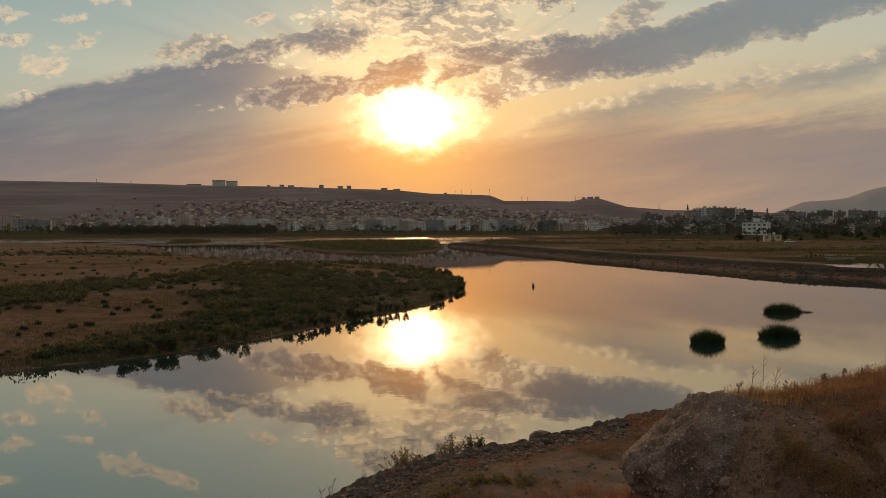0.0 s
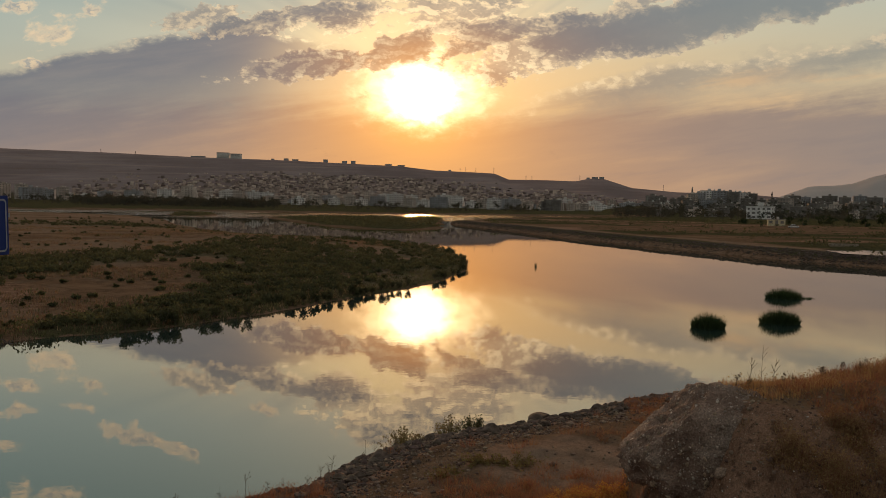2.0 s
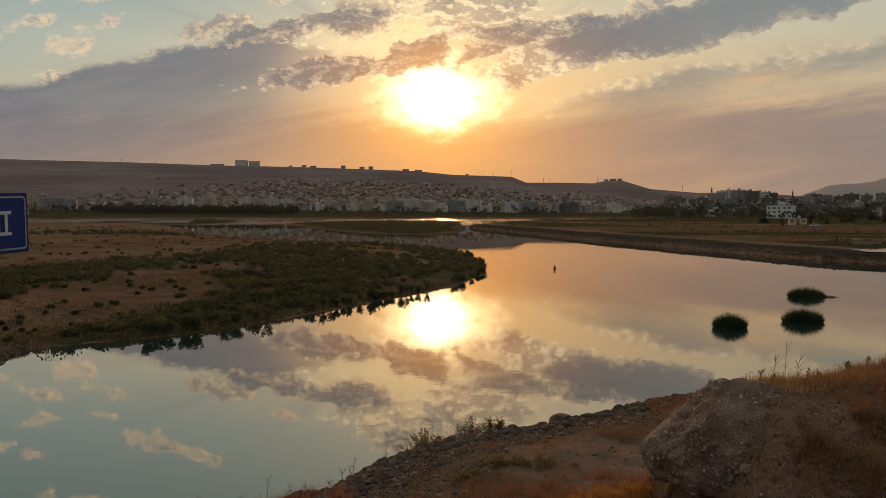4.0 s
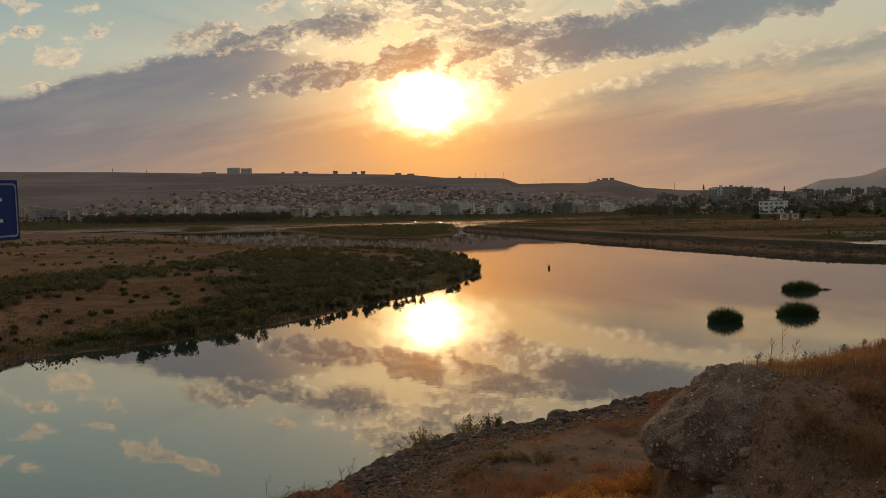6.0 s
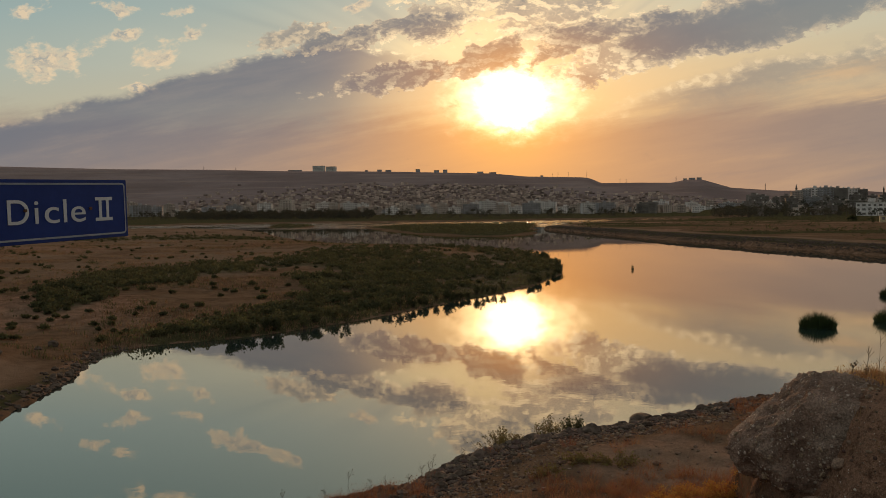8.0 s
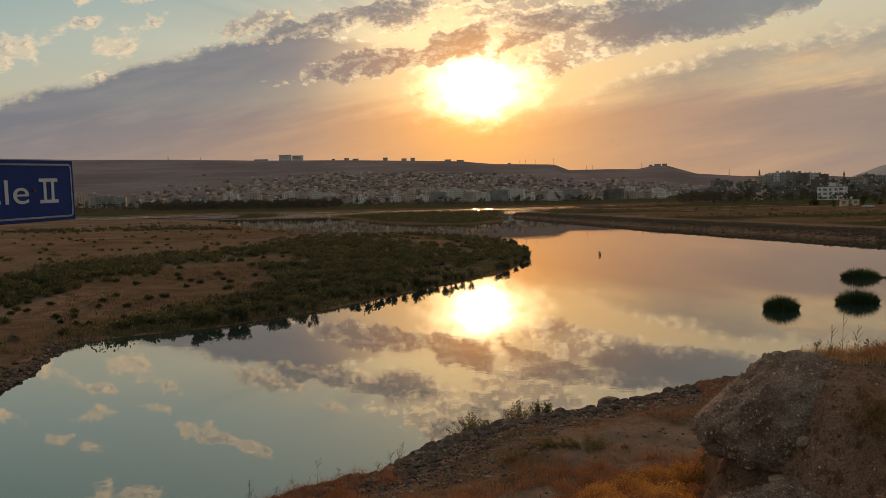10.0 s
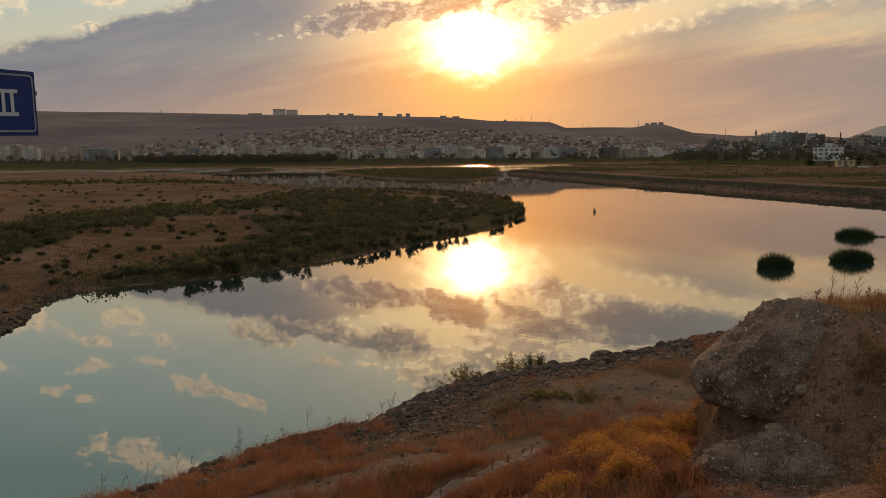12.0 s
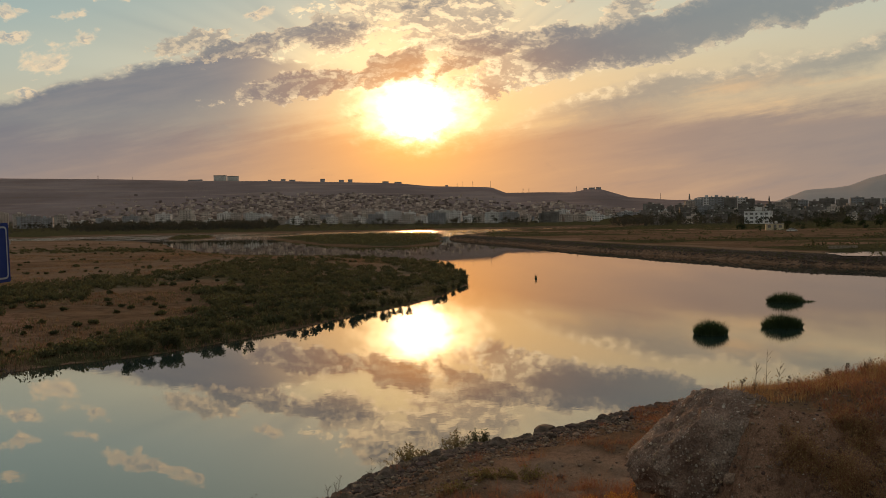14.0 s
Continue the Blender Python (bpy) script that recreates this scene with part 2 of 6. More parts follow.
wedge_col = w.mix(w.step(warm, 0.22, 0.6), srgb(111, 114, 122), srgb(196, 150, 116))
wedge_col = w.mix(mul(w.step(n_str, 0.45, 0.7), 0.35), wedge_col, srgb(150, 140, 134))
sky = w.mix(mul(wedge, 0.92), sky, wedge_col)
wedge_rim = mul(w.step(wedge_top, 0.02, 0.4), w.step(wedge_top, 0.95, 0.4), wedge_low, w.step(u, -0.5, -0.2, 0.25, 0.8), w.step(u, -0.1, -0.2))
sky = w.mix(mul(wedge_rim, w.m("MULTIPLY_ADD", lit, 0.8, 0.15)), sky, rim)
sky = w.mix(mul(heap_a, 0.95), sky, heap_col)

# the sun behind thin cloud: a blinding heart in a dazzling patch with a wide glow
du = w.m("DIVIDE", w.m("SUBTRACT", u, SUN_U), 1.7)
dv = w.m("SUBTRACT", v, SUN_V)
ragged = plus(mul(w.m("SUBTRACT", n_mid, 0.5), 0.045), mul(w.m("SUBTRACT", n_fine, 0.5), 0.03))
rad = w.m("MAXIMUM", plus(w.m("SQRT", plus(w.m("POWER", du, 2.0), w.m("POWER", dv, 2.0))), ragged), 0.0)
patch = mul(w.m("POWER", 2.718, mul(w.m("POWER", w.m("DIVIDE", rad, 0.041), 4.0), -1.0)), 1.2)
du2 = w.m("DIVIDE", w.m("SUBTRACT", u, SUN_U + 0.002), 1.2)
dv2 = w.m("SUBTRACT", v, SUN_V - 0.003)
rad2 = w.m("MAXIMUM", plus(w.m("SQRT", plus(w.m("POWER", du2, 2.0), w.m("POWER", dv2, 2.0))), mul(ragged, 0.7)), 0.0)
heart = mul(w.m("POWER", 2.718, mul(w.m("POWER", w.m("DIVIDE", rad2, 0.029), 4.0), -1.0)), 3.4)
veil = inv(mul(w.step(thick, 0.02, 0.3), 0.75))
front = w.step(dy, 0.0, 0.3)
core = mul(plus(patch, heart), veil, front)
halo = mul(w.m("POWER", 2.718, w.m("MULTIPLY", ang, -1 / 4.4)), 0.56, inv(mul(w.step(thick, 0.05, 0.3), 0.65)))
glow = w.node("ShaderNodeVectorMath", operation="SCALE")
glow.inputs[0].default_value = (1.0, 0.79, 0.46)
wt.links.new(core, glow.inputs["Scale"])
glow2 = w.node("ShaderNodeVectorMath", operation="SCALE")
glow2.inputs[0].default_value = (1.0, 0.46, 0.11)
wt.links.new(halo, glow2.inputs["Scale"])
add = w.node("ShaderNodeVectorMath", operation="ADD")
wt.links.new(glow.outputs[0], add.inputs[0])
wt.links.new(glow2.outputs[0], add.inputs[1])
add2 = w.node("ShaderNodeVectorMath", operation="ADD")
wt.links.new(sky, add2.inputs[0])
wt.links.new(add.outputs[0], add2.inputs[1])
back = w.node("ShaderNodeBackground")
wt.links.new(add2.outputs[0], back.inputs[0])
back.inputs[1].default_value = 1.0
wt.links.new(back.outputs[0], w.node("ShaderNodeOutputWorld").inputs[0])

sun = new("sun", bpy.data.lights.new("sun", "SUN"))
sun.data.energy, sun.data.color, sun.data.angle = 1.5, (1.0, 0.50, 0.21), radians(1.5)
sun.rotation_euler = (-SUN_DIR).to_track_quat("-Z", "Y").to_euler()

# ---------------------------------------------------------------- materials
def material(name):
    mat = bpy.data.materials.new(name)
    mat.use_nodes = True
    n = Nodes(mat.node_tree)
    bsdf = mat.node_tree.nodes["Principled BSDF"]
    return mat, n, bsdf


def surface(name, low, high, scale=4.0, rough=0.9, bump=0.3, bump_scale=None, metallic=0.0, vary=0.15, spread=0.05):
    """A matt surface: two tones by noise at two scales, each object or island a little different, with fine relief."""
    mat, n, bsdf = material(name)
    co = n.node("ShaderNodeTexCoord").outputs["Object"]
    a = n.noise(co, scale, 5, 0.6)
    b = n.noise(co, scale * 7, 4, 0.65)
    f = n.m("ADD", n.m("MULTIPLY", a, 0.65), n.m("MULTIPLY", b, 0.35))
    col = n.mix(n.step(f, 0.35, 0.65), low, high)
    rnd = n.node("ShaderNodeObjectInfo").outputs["Random"]
    isl = n.node("ShaderNodeNewGeometry").outputs["Random Per Island"]
    k = n.m("ADD", n.m("MULTIPLY", n.m("SUBTRACT", rnd, 0.5), vary), n.m("MULTIPLY", n.m("SUBTRACT", isl, 0.5), vary))
    hsv = n.node("ShaderNodeHueSaturation")
    n.put(hsv.inputs["Color"], col)
    n.put(hsv.inputs["Value"], n.m("ADD", 1.0, k))
    n.put(hsv.inputs["Hue"], n.m("ADD", 0.5, n.m("MULTIPLY", n.m("SUBTRACT", isl, 0.5), spread)))
    n.put(bsdf.inputs["Base Color"], hsv.outputs[0])
    bsdf.inputs["Roughness"].default_value, bsdf.inputs["Metallic"].default_value = rough, metallic
    bsdf.inputs["Specular IOR Level"].default_value = 0.25
    if bump:
        bn = n.node("ShaderNodeBump")
        bn.inputs["Strength"].default_value, bn.inputs["Distance"].default_value = bump, 0.03
        n.put(bn.inputs["Height"], n.noise(co, bump_scale or scale * 6, 6, 0.7))
        n.put(bsdf.inputs["Normal"], bn.outputs[0])
    return mat


def leaf(name, low, high, spread=0.06):
    """Leaves and blades: each island has a tone of its own, and light shines through a little."""
    mat, n, bsdf = material(name)
    isl = n.node("ShaderNodeNewGeometry").outputs["Random Per Island"]
    pos = n.node("ShaderNodeNewGeometry").outputs["Position"]
    patch = n.noise(pos, 0.35, 4, 0.6)
    col = n.mix(n.m("ADD", n.m("MULTIPLY", isl, 0.5), n.m("MULTIPLY", n.step(patch, 0.35, 0.65), 0.5)), low, high)
    hsv = n.node("ShaderNodeHueSaturation")
    n.put(hsv.inputs["Color"], col)
    n.put(hsv.inputs["Hue"], n.m("ADD", 0.5, n.m("MULTIPLY", n.m("SUBTRACT", isl, 0.5), spread)))
    n.put(bsdf.inputs["Base Color"], hsv.outputs[0])
    bsdf.inputs["Roughness"].default_value = 0.75
    bsdf.inputs["Specular IOR Level"].default_value = 0.2
    tr = n.node("ShaderNodeBsdfTranslucent")
    n.put(tr.inputs[0], hsv.outputs[0])
    mx = n.node("ShaderNodeMixShader")
    mx.inputs[0].default_value = 0.38
    n.tree.links.new(bsdf.outputs[0], mx.inputs[1])
    n.tree.links.new(tr.outputs[0], mx.inputs[2])
    n.tree.links.new(mx.outputs[0], n.tree.nodes["Material Output"].inputs[0])
    return mat


def ground_material():
    """Earth, sand, gravel, dry grass and green turf, laid out by the sheet's own zones."""
    mat, n, bsdf = material("ground_earth")
    pos = n.node("ShaderNodeNewGeometry").outputs["Position"]
    zone = n.node("ShaderNodeAttribute", attribute_name="zone")
    sp = n.node("ShaderNodeSeparateColor")
    n.put(sp.inputs[0], zone.outputs["Color"])
    green, bare, hill = sp.outputs
    big = n.noise(pos, 0.09, 6, 0.6)
    mid = n.noise(pos, 0.9, 6, 0.65)
    fine = n.noise(pos, 14.0, 5, 0.7)
    mixed = n.m("ADD", n.m("MULTIPLY", mid, 0.6), n.m("MULTIPLY", fine, 0.4))
    dry = n.mix(n.step(mixed, 0.35, 0.65), (0.108, 0.070, 0.045), (0.200, 0.128, 0.081))
    dry = n.mix(n.m("MULTIPLY", n.step(big, 0.5, 0.7), 0.6), dry, (0.25, 0.165, 0.105))
    earth = n.mix(n.step(mixed, 0.3, 0.7), (0.165, 0.096, 0.065), (0.345, 0.208, 0.143))
    peb = n.voronoi(pos, 16.0)
    earth = n.mix(n.m("MULTIPLY", n.step(peb, 0.26, 0.1), 0.7), earth, (0.42, 0.31, 0.225))
    earth = n.mix(n.m("MULTIPLY", n.step(n.noise(pos, 5.0, 6, 0.7), 0.5, 0.36), 0.65), earth, (0.07, 0.042, 0.03))
    peb2 = n.voronoi(pos, 34.0)
    earth = n.mix(n.m("MULTIPLY", n.step(peb2, 0.25, 0.1), 0.45), earth, (0.40, 0.32, 0.25))
    speck = n.step(n.noise(pos, 42.0, 3, 0.75), 0.36, 0.64, 0.78, 1.25)
    earth = n.mix(1.0, earth, n.xyz(speck, speck, speck), "MULTIPLY")
    turf = n.mix(n.step(mixed, 0.35, 0.65), (0.042, 0.042, 0.022), (0.105, 0.092, 0.048))
    col = n.mix(n.step(n.m("ADD", bare, n.m("MULTIPLY", n.m("SUBTRACT", mid, 0.5), 0.5)), 0.35, 0.65), dry, earth)
    col = n.mix(n.step(n.m("ADD", green, n.m("MULTIPLY", n.m("SUBTRACT", mid, 0.5), 0.6)), 0.35, 0.65), col, turf)
    col = n.mix(n.m("MULTIPLY", zone.outputs["Alpha"], 0.8), col, n.mix(n.step(mixed, 0.3, 0.7), (0.195, 0.138, 0.098), (0.32, 0.236, 0.172)))
    hb = n.noise(pos, 0.004, 6, 0.6)
    # hill tones lifted and greyed to carry the haze in their colour
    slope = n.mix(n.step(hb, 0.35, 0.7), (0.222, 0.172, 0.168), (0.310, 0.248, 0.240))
    slope = n.mix(n.m("MULTIPLY", n.step(n.noise(pos, 0.03, 5, 0.65), 0.5, 0.7), 0.4), slope, (0.25, 0.168, 0.135))
    spy = n.node("ShaderNodeSeparateXYZ")
    n.put(spy.inputs[0], pos)
    strip = n.noise(n.xyz(n.m("MULTIPLY", spy.outputs[0], 0.0016), n.m("MULTIPLY", spy.outputs[2], 0.055)), 2.2, 5, 0.6)
    slope = n.mix(n.m("MULTIPLY", n.step(strip, 0.52, 0.66), 0.6), slope, (0.37, 0.285, 0.25))
    slope = n.mix(n.m("MULTIPLY", n.step(strip, 0.45, 0.3), 0.5), slope, (0.19, 0.138, 0.122))
    # peaks past 2900 m paler: distance haze mixed into their base colour
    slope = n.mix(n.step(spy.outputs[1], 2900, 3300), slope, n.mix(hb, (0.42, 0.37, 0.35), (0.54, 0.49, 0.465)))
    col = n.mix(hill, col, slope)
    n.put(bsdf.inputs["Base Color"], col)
    bsdf.inputs["Roughness"].default_value = 1.0
    bsdf.inputs["Specular IOR Level"].default_value = 0.0
    # weak warm sheen on the nearer hills stands in for haze
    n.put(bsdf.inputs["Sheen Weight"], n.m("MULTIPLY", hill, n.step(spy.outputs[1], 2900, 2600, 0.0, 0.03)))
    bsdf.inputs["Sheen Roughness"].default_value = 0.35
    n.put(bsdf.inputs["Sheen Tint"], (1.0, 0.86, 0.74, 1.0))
    bn = n.node("ShaderNodeBump")
    bn.inputs["Strength"].default_value, bn.inputs["Distance"].default_value = 1.0, 0.18
    crags = n.m("MULTIPLY", n.noise(pos, 0.13, 4, 0.6), n.m("MULTIPLY", hill, 45.0))
    n.put(bn.inputs["Height"], n.m("ADD", crags, n.m("ADD", mixed, n.m("MULTIPLY", n.step(peb, 0.3, 0.05), 0.3))))
    n.put(bsdf.inputs["Normal"], bn.outputs[0])
    return mat


def water_material():
    """Calm, slightly milky green river water that mirrors the sky, with faint ripple patches."""
    mat, n, bsdf = material("river_water")
    pos = n.node("ShaderNodeNewGeometry").outputs["Position"]
    patch = n.step(n.noise(pos, 0.045, 3, 0.5), 0.45, 0.7)
    rip = n.noise(pos, 1.6, 3, 0.5, 0.4)
    swell = n.noise(pos, 0.25, 2, 0.5)
    far = n.node("ShaderNodeSeparateXYZ")
    n.put(far.inputs[0], pos)
    riffle = n.m("MULTIPLY", n.step(far.outputs[1], 400, 500), n.step(n.noise(pos, 0.02, 3, 0.5), 0.38, 0.5))
    rapid = n.m("MULTIPLY", n.noise(pos, 0.9, 3, 0.6), n.m("MULTIPLY", riffle, 0.12))
    h = n.m("ADD", n.m("MULTIPLY", rip, n.m("ADD", 0.0006, n.m("MULTIPLY", patch, 0.0012))), n.m("ADD", rapid, n.m("MULTIPLY", swell, 0.002)))
    bn = n.node("ShaderNodeBump")
    bn.inputs["Strength"].default_value, bn.inputs["Distance"].default_value = 1.0, 1.0
    n.put(bn.inputs["Height"], h)
    body = n.node("ShaderNodeBsdfDiffuse")
    n.put(body.inputs[0], n.mix(patch, (0.020, 0.040, 0.037), (0.026, 0.046, 0.042)))
    gloss = n.node("ShaderNodeBsdfGlossy")
    gloss.inputs["Roughness"].default_value = 0.014
    gloss.inputs["Color"].default_value = (1.0, 0.94, 0.87, 1)
    n.put(gloss.inputs["Normal"], bn.outputs[0])
    fr = n.node("ShaderNodeFresnel")
    fr.inputs["IOR"].default_value = 1.5
    n.put(fr.inputs["Normal"], bn.outputs[0])
    mx = n.node("ShaderNodeMixShader")
    n.put(mx.inputs[0], n.m("ADD", 0.31, n.m("MULTIPLY", fr.outputs[0], 0.64)))
    n.tree.links.new(body.outputs[0], mx.inputs[1])
    n.tree.links.new(gloss.outputs[0], mx.inputs[2])
    n.tree.links.new(mx.outputs[0], n.tree.nodes["Material Output"].inputs[0])
    return mat


M_GROUND, M_WATER = ground_material(), water_material()
M_ROCK = surface("river_rock", (0.050, 0.037, 0.030), (0.142, 0.104, 0.083), 3.0, 0.9, 0.6, 14)


def conglomerate():
    """Cemented gravel: brown matrix with grey and pale pebbles of two sizes standing out of it."""
    mat, n, bsdf = material("conglomerate")
    co = n.node("ShaderNodeTexCoord").outputs["Object"]
    base = n.mix(n.step(n.noise(co, 2.0, 6, 0.65), 0.35, 0.65), (0.150, 0.100, 0.077), (0.315, 0.216, 0.168))
    base = n.mix(n.m("MULTIPLY", n.step(n.noise(co, 1.1, 3, 0.5), 0.45, 0.65), 0.6), base, (0.24, 0.20, 0.165))
    warp = n.node("ShaderNodeVectorMath", operation="MULTIPLY_ADD")
    n.put(warp.inputs[0], n.noise(co, 6.0, 3, 0.5, out="Color"))
    warp.inputs[1].default_value = (0.06, 0.06, 0.06)
    n.put(warp.inputs[2], co)
    h = n.m("MULTIPLY", n.noise(co, 30.0, 6, 0.7), 0.5)
    for sc, lo, amt in ((11.0, 0.36, 0.9), (26.0, 0.40, 0.8)):
        d = n.voronoi(warp.outputs[0], sc)
        tone = n.voronoi(warp.outputs[0], sc, out="Color")
        sep_ = n.node("ShaderNodeSeparateColor")
        n.put(sep_.inputs[0], tone)
        there = n.m("MULTIPLY", n.step(d, lo, lo * 0.5), n.step(sep_.outputs[0], 0.3, 0.9))
        base = n.mix(n.m("MULTIPLY", there, amt), base, n.mix(sep_.outputs[1], (0.20, 0.16, 0.13), (0.66, 0.57, 0.48)))
        h = n.m("ADD", h, n.m("MULTIPLY", there, n.m("SUBTRACT", lo, d)))
    speck = n.step(n.noise(co, 38.0, 3, 0.75), 0.36, 0.64, 0.68, 1.35)
    base = n.mix(1.0, base, n.xyz(speck, speck, speck), "MULTIPLY")
    n.put(bsdf.inputs["Base Color"], base)
    bsdf.inputs["Roughness"].default_value, bsdf.inputs["Specular IOR Level"].default_value = 1.0, 0.1
    bn = n.node("ShaderNodeBump")
    bn.inputs["Strength"].default_value, bn.inputs["Distance"].default_value = 1.0, 0.06
    n.put(bn.inputs["Height"], h)
    n.put(bsdf.inputs["Normal"], bn.outputs[0])
    return mat


M_CONGLOM = conglomerate()
M_PEBBLE = surface("pebble", (0.125, 0.084, 0.063), (0.335, 0.236, 0.180), 6.0, 1.0, 0.3, vary=0.7)
M_PALE = surface("pale_pebble", (0.34, 0.28, 0.23), (0.56, 0.49, 0.42), 8.0, 1.0, 0.2, vary=0.5)
M_SCRUB = leaf("scrub_leaves", (0.036, 0.047, 0.025), (0.140, 0.128, 0.060))
M_REED = leaf("reed_leaves", (0.022, 0.04, 0.016), (0.07, 0.095, 0.035))
M_DRY = leaf("dry_grass", (0.215, 0.092, 0.048), (0.41, 0.20, 0.102), 0.05)
M_STRAW = leaf("yellow_shrub_twigs", (0.36, 0.17, 0.045), (0.66, 0.35, 0.085), 0.05)
M_STALK = leaf("dead_stalk", (0.10, 0.06, 0.035), (0.20, 0.13, 0.08), 0.03)
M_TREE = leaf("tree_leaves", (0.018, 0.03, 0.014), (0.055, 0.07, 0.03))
# paler copy of the tree leaves, with distance haze in the colour
M_TREE_FAR = leaf("hazed_tree_leaves", (0.040, 0.044, 0.034), (0.095, 0.090, 0.068))
M_BARK = surface("bark", (0.06, 0.045, 0.035), (0.14, 0.11, 0.085), 5.0, 0.95, 0.6)
M_WALL = surface("plaster_wall", (0.27, 0.215, 0.19), (0.5, 0.42, 0.375), 0.12, 0.9, 0.0, vary=0.7, spread=0.03)
M_WALL_WHITE = surface("white_plaster", (0.46, 0.435, 0.43), (0.70, 0.665, 0.65), 0.2, 0.9, 0.0, vary=0.3)
# window tone raised: haze and sky reflection put into the base colour
M_GLASS = surface("dark_window", (0.12, 0.105, 0.10), (0.20, 0.18, 0.17), 0.3, 0.5, 0.0)
M_ROOF = surface("flat_roof", (0.22, 0.19, 0.17), (0.36, 0.32, 0.29), 0.3, 0.9, 0.0)
M_CONC = surface("worn_concrete", (0.17, 0.125, 0.095), (0.34, 0.27, 0.215), 3.0, 0.95, 1.0, 14)
M_STEEL = surface("galvanised_steel", (0.32, 0.32, 0.32), (0.48, 0.48, 0.47), 9.0, 0.5, 0.1, metallic=0.6)
M_RUST = surface("rusty_bar", (0.09, 0.045, 0.028), (0.17, 0.085, 0.05), 20.0, 0.9, 0.2)
M_SIGN = surface("sign_blue", (0.003, 0.02, 0.14), (0.006, 0.028, 0.18), 3.0, 0.45, 0.0, vary=0.0, spread=0.0)
M_SIGN_WHITE = surface("sign_white", (0.50, 0.52, 0.55), (0.62, 0.64, 0.67), 4.0, 0.5, 0.0, vary=0.0, spread=0.0)
M_TANK = surface("water_tank", (0.45, 0.43, 0.40), (0.62, 0.60, 0.57), 1.0, 0.6, 0.0)
M_MAST = surface("mast_steel", (0.10, 0.09, 0.085), (0.18, 0.165, 0.15), 1.0, 0.7, 0.0)

# ---------------------------------------------------------------- the lie of the land
SANDBAR = [(-20.5, 26), (-22.2, 33.8), (-22.9, 37.5), (-24.2, 42), (-25.0, 45), (-24.5, 47.3), (-22.5, 49.7), (-19.6, 51.7), (-17.2, 54.9), (-13.5, 60.9), (-9.5, 70.2), (-4.6, 80.3), (-0.6, 91.0), (2.6, 106.0), (3.2, 124.0), (-0.5, 159.3), (-10.5, 184.3), (-24.8, 200.8), (-42.8, 209.9), (-57.8, 222.6), (-92.9, 288.8), (-120.1, 358.3), (-168.1, 447.8), (-260.6, 494.1), (-900, 600), (-2500, 600), (-2500, -200), (-60, -200), (-34, 0)]
FAR_BAR = [(-76.4, 397.7), (-47.0, 312.0), (-27.0, 281.0), (-11.8, 272.3), (-1.2, 306.1), (-2.5, 385.5), (-1.0, 500), (-4, 548), (-50, 538), (-85.1, 495), (-97.8, 460.4)]
ISLET = [(-160, 482), (-136, 470), (-142, 520), (-168, 600), (-200, 615)]
RIGHT_BANK = [(67.3, 126.3), (58.3, 140.5), (49.0, 175.1), (33.7, 230.7), (22.6, 288.0), (12.5, 329.9), (1.8, 384.7), (14, 450), (42, 535), (91.3, 646.9), (146.1, 791.5), (172, 880), (205, 1100), (2800, 1100), (2800, -200), (600, 20), (140, 85), (88.2, 107.1)]
FAR_SHORE = [(-2800, 740), (-325.0, 646.3), (-238.3, 772.0), (-70.0, 733.8), (24.5, 788.2), (85.8, 825.4), (400, 1040), (2800, 1000), (4800, 6000), (-4800, 6000)]
NEAR_BANK = [(-16, 8), (-12.2, 15.5), (-9.1, 17.9), (-7.9, 19.3), (-6.6, 20.9), (-5.0, 22.5), (-4.0, 23.0), (-3.1, 24.9), (-1.9, 27.3), (0.2, 29.0), (2.6, 30.5), (5.3, 32.6), (7.5, 34.6), (9.8, 36.0), (13.8, 38.1), (22, 41), (32, 40), (60, 30), (300, -20), (300, -300), (-24, -300)]
MOUND = [(3.8, 12.2), (3.9, 11.7), (4.4, 11.1), (5.2, 10.9), (6.5, 11.5), (9, 13.4), (14, 16.2), (20, 19), (19, 20), (13, 16.8), (8.5, 14.6), (6, 13.2), (4.7, 12.9)]
POND = [(64.5, 136), (70.5, 130.5), (106, 128), (106, 146), (75, 151.6), (67, 149)]


def inside_by(poly, x, y):
    """How far each place lies inside an outline (outside: negative)."""
    best = np.full(x.shape, 1e9)
    odd = np.zeros(x.shape, bool)
    for (ax, ay), (bx, by) in zip(poly, poly[1:] + poly[:1]):
        ex, ey = bx - ax, by - ay
        k = np.clip(((x - ax) * ex + (y - ay) * ey) / (ex * ex + ey * ey), 0, 1)
        best = np.minimum(best, np.hypot(x - ax - k * ex, y - ay - k * ey))
        if ay != by:
            odd ^= ((ay > y) != (by > y)) & (x < (bx - ax) * (y - ay) / (by - ay) + ax)
    return np.where(odd, best, -best)


def wave(x, y, size, seed=0):
    """Smooth value noise between -1 and 1, on arrays."""
    x, y = x / size + 37.1 * seed, y / size + 11.7 * seed
    i, j = np.floor(x), np.floor(y)
    fx, fy = x - i, y - j
    fx, fy = fx * fx * (3 - 2 * fx), fy * fy * (3 - 2 * fy)

    def h(a, b):
        s = np.sin(a * 127.1 + b * 311.7 + seed * 17.3) * 43758.5453
        return 2 * (s - np.floor(s)) - 1

    top = h(i, j) * (1 - fx) + h(i + 1, j) * fx
    low = h(i, j + 1) * (1 - fx) + h(i + 1, j + 1) * fx
    return top * (1 - fy) + low * fy


def rough(x, y, size, seed=0, rounds=4):
    return sum(wave(x, y, size / 2**k, seed + k) / 2**k for k in range(rounds)) / 1.6


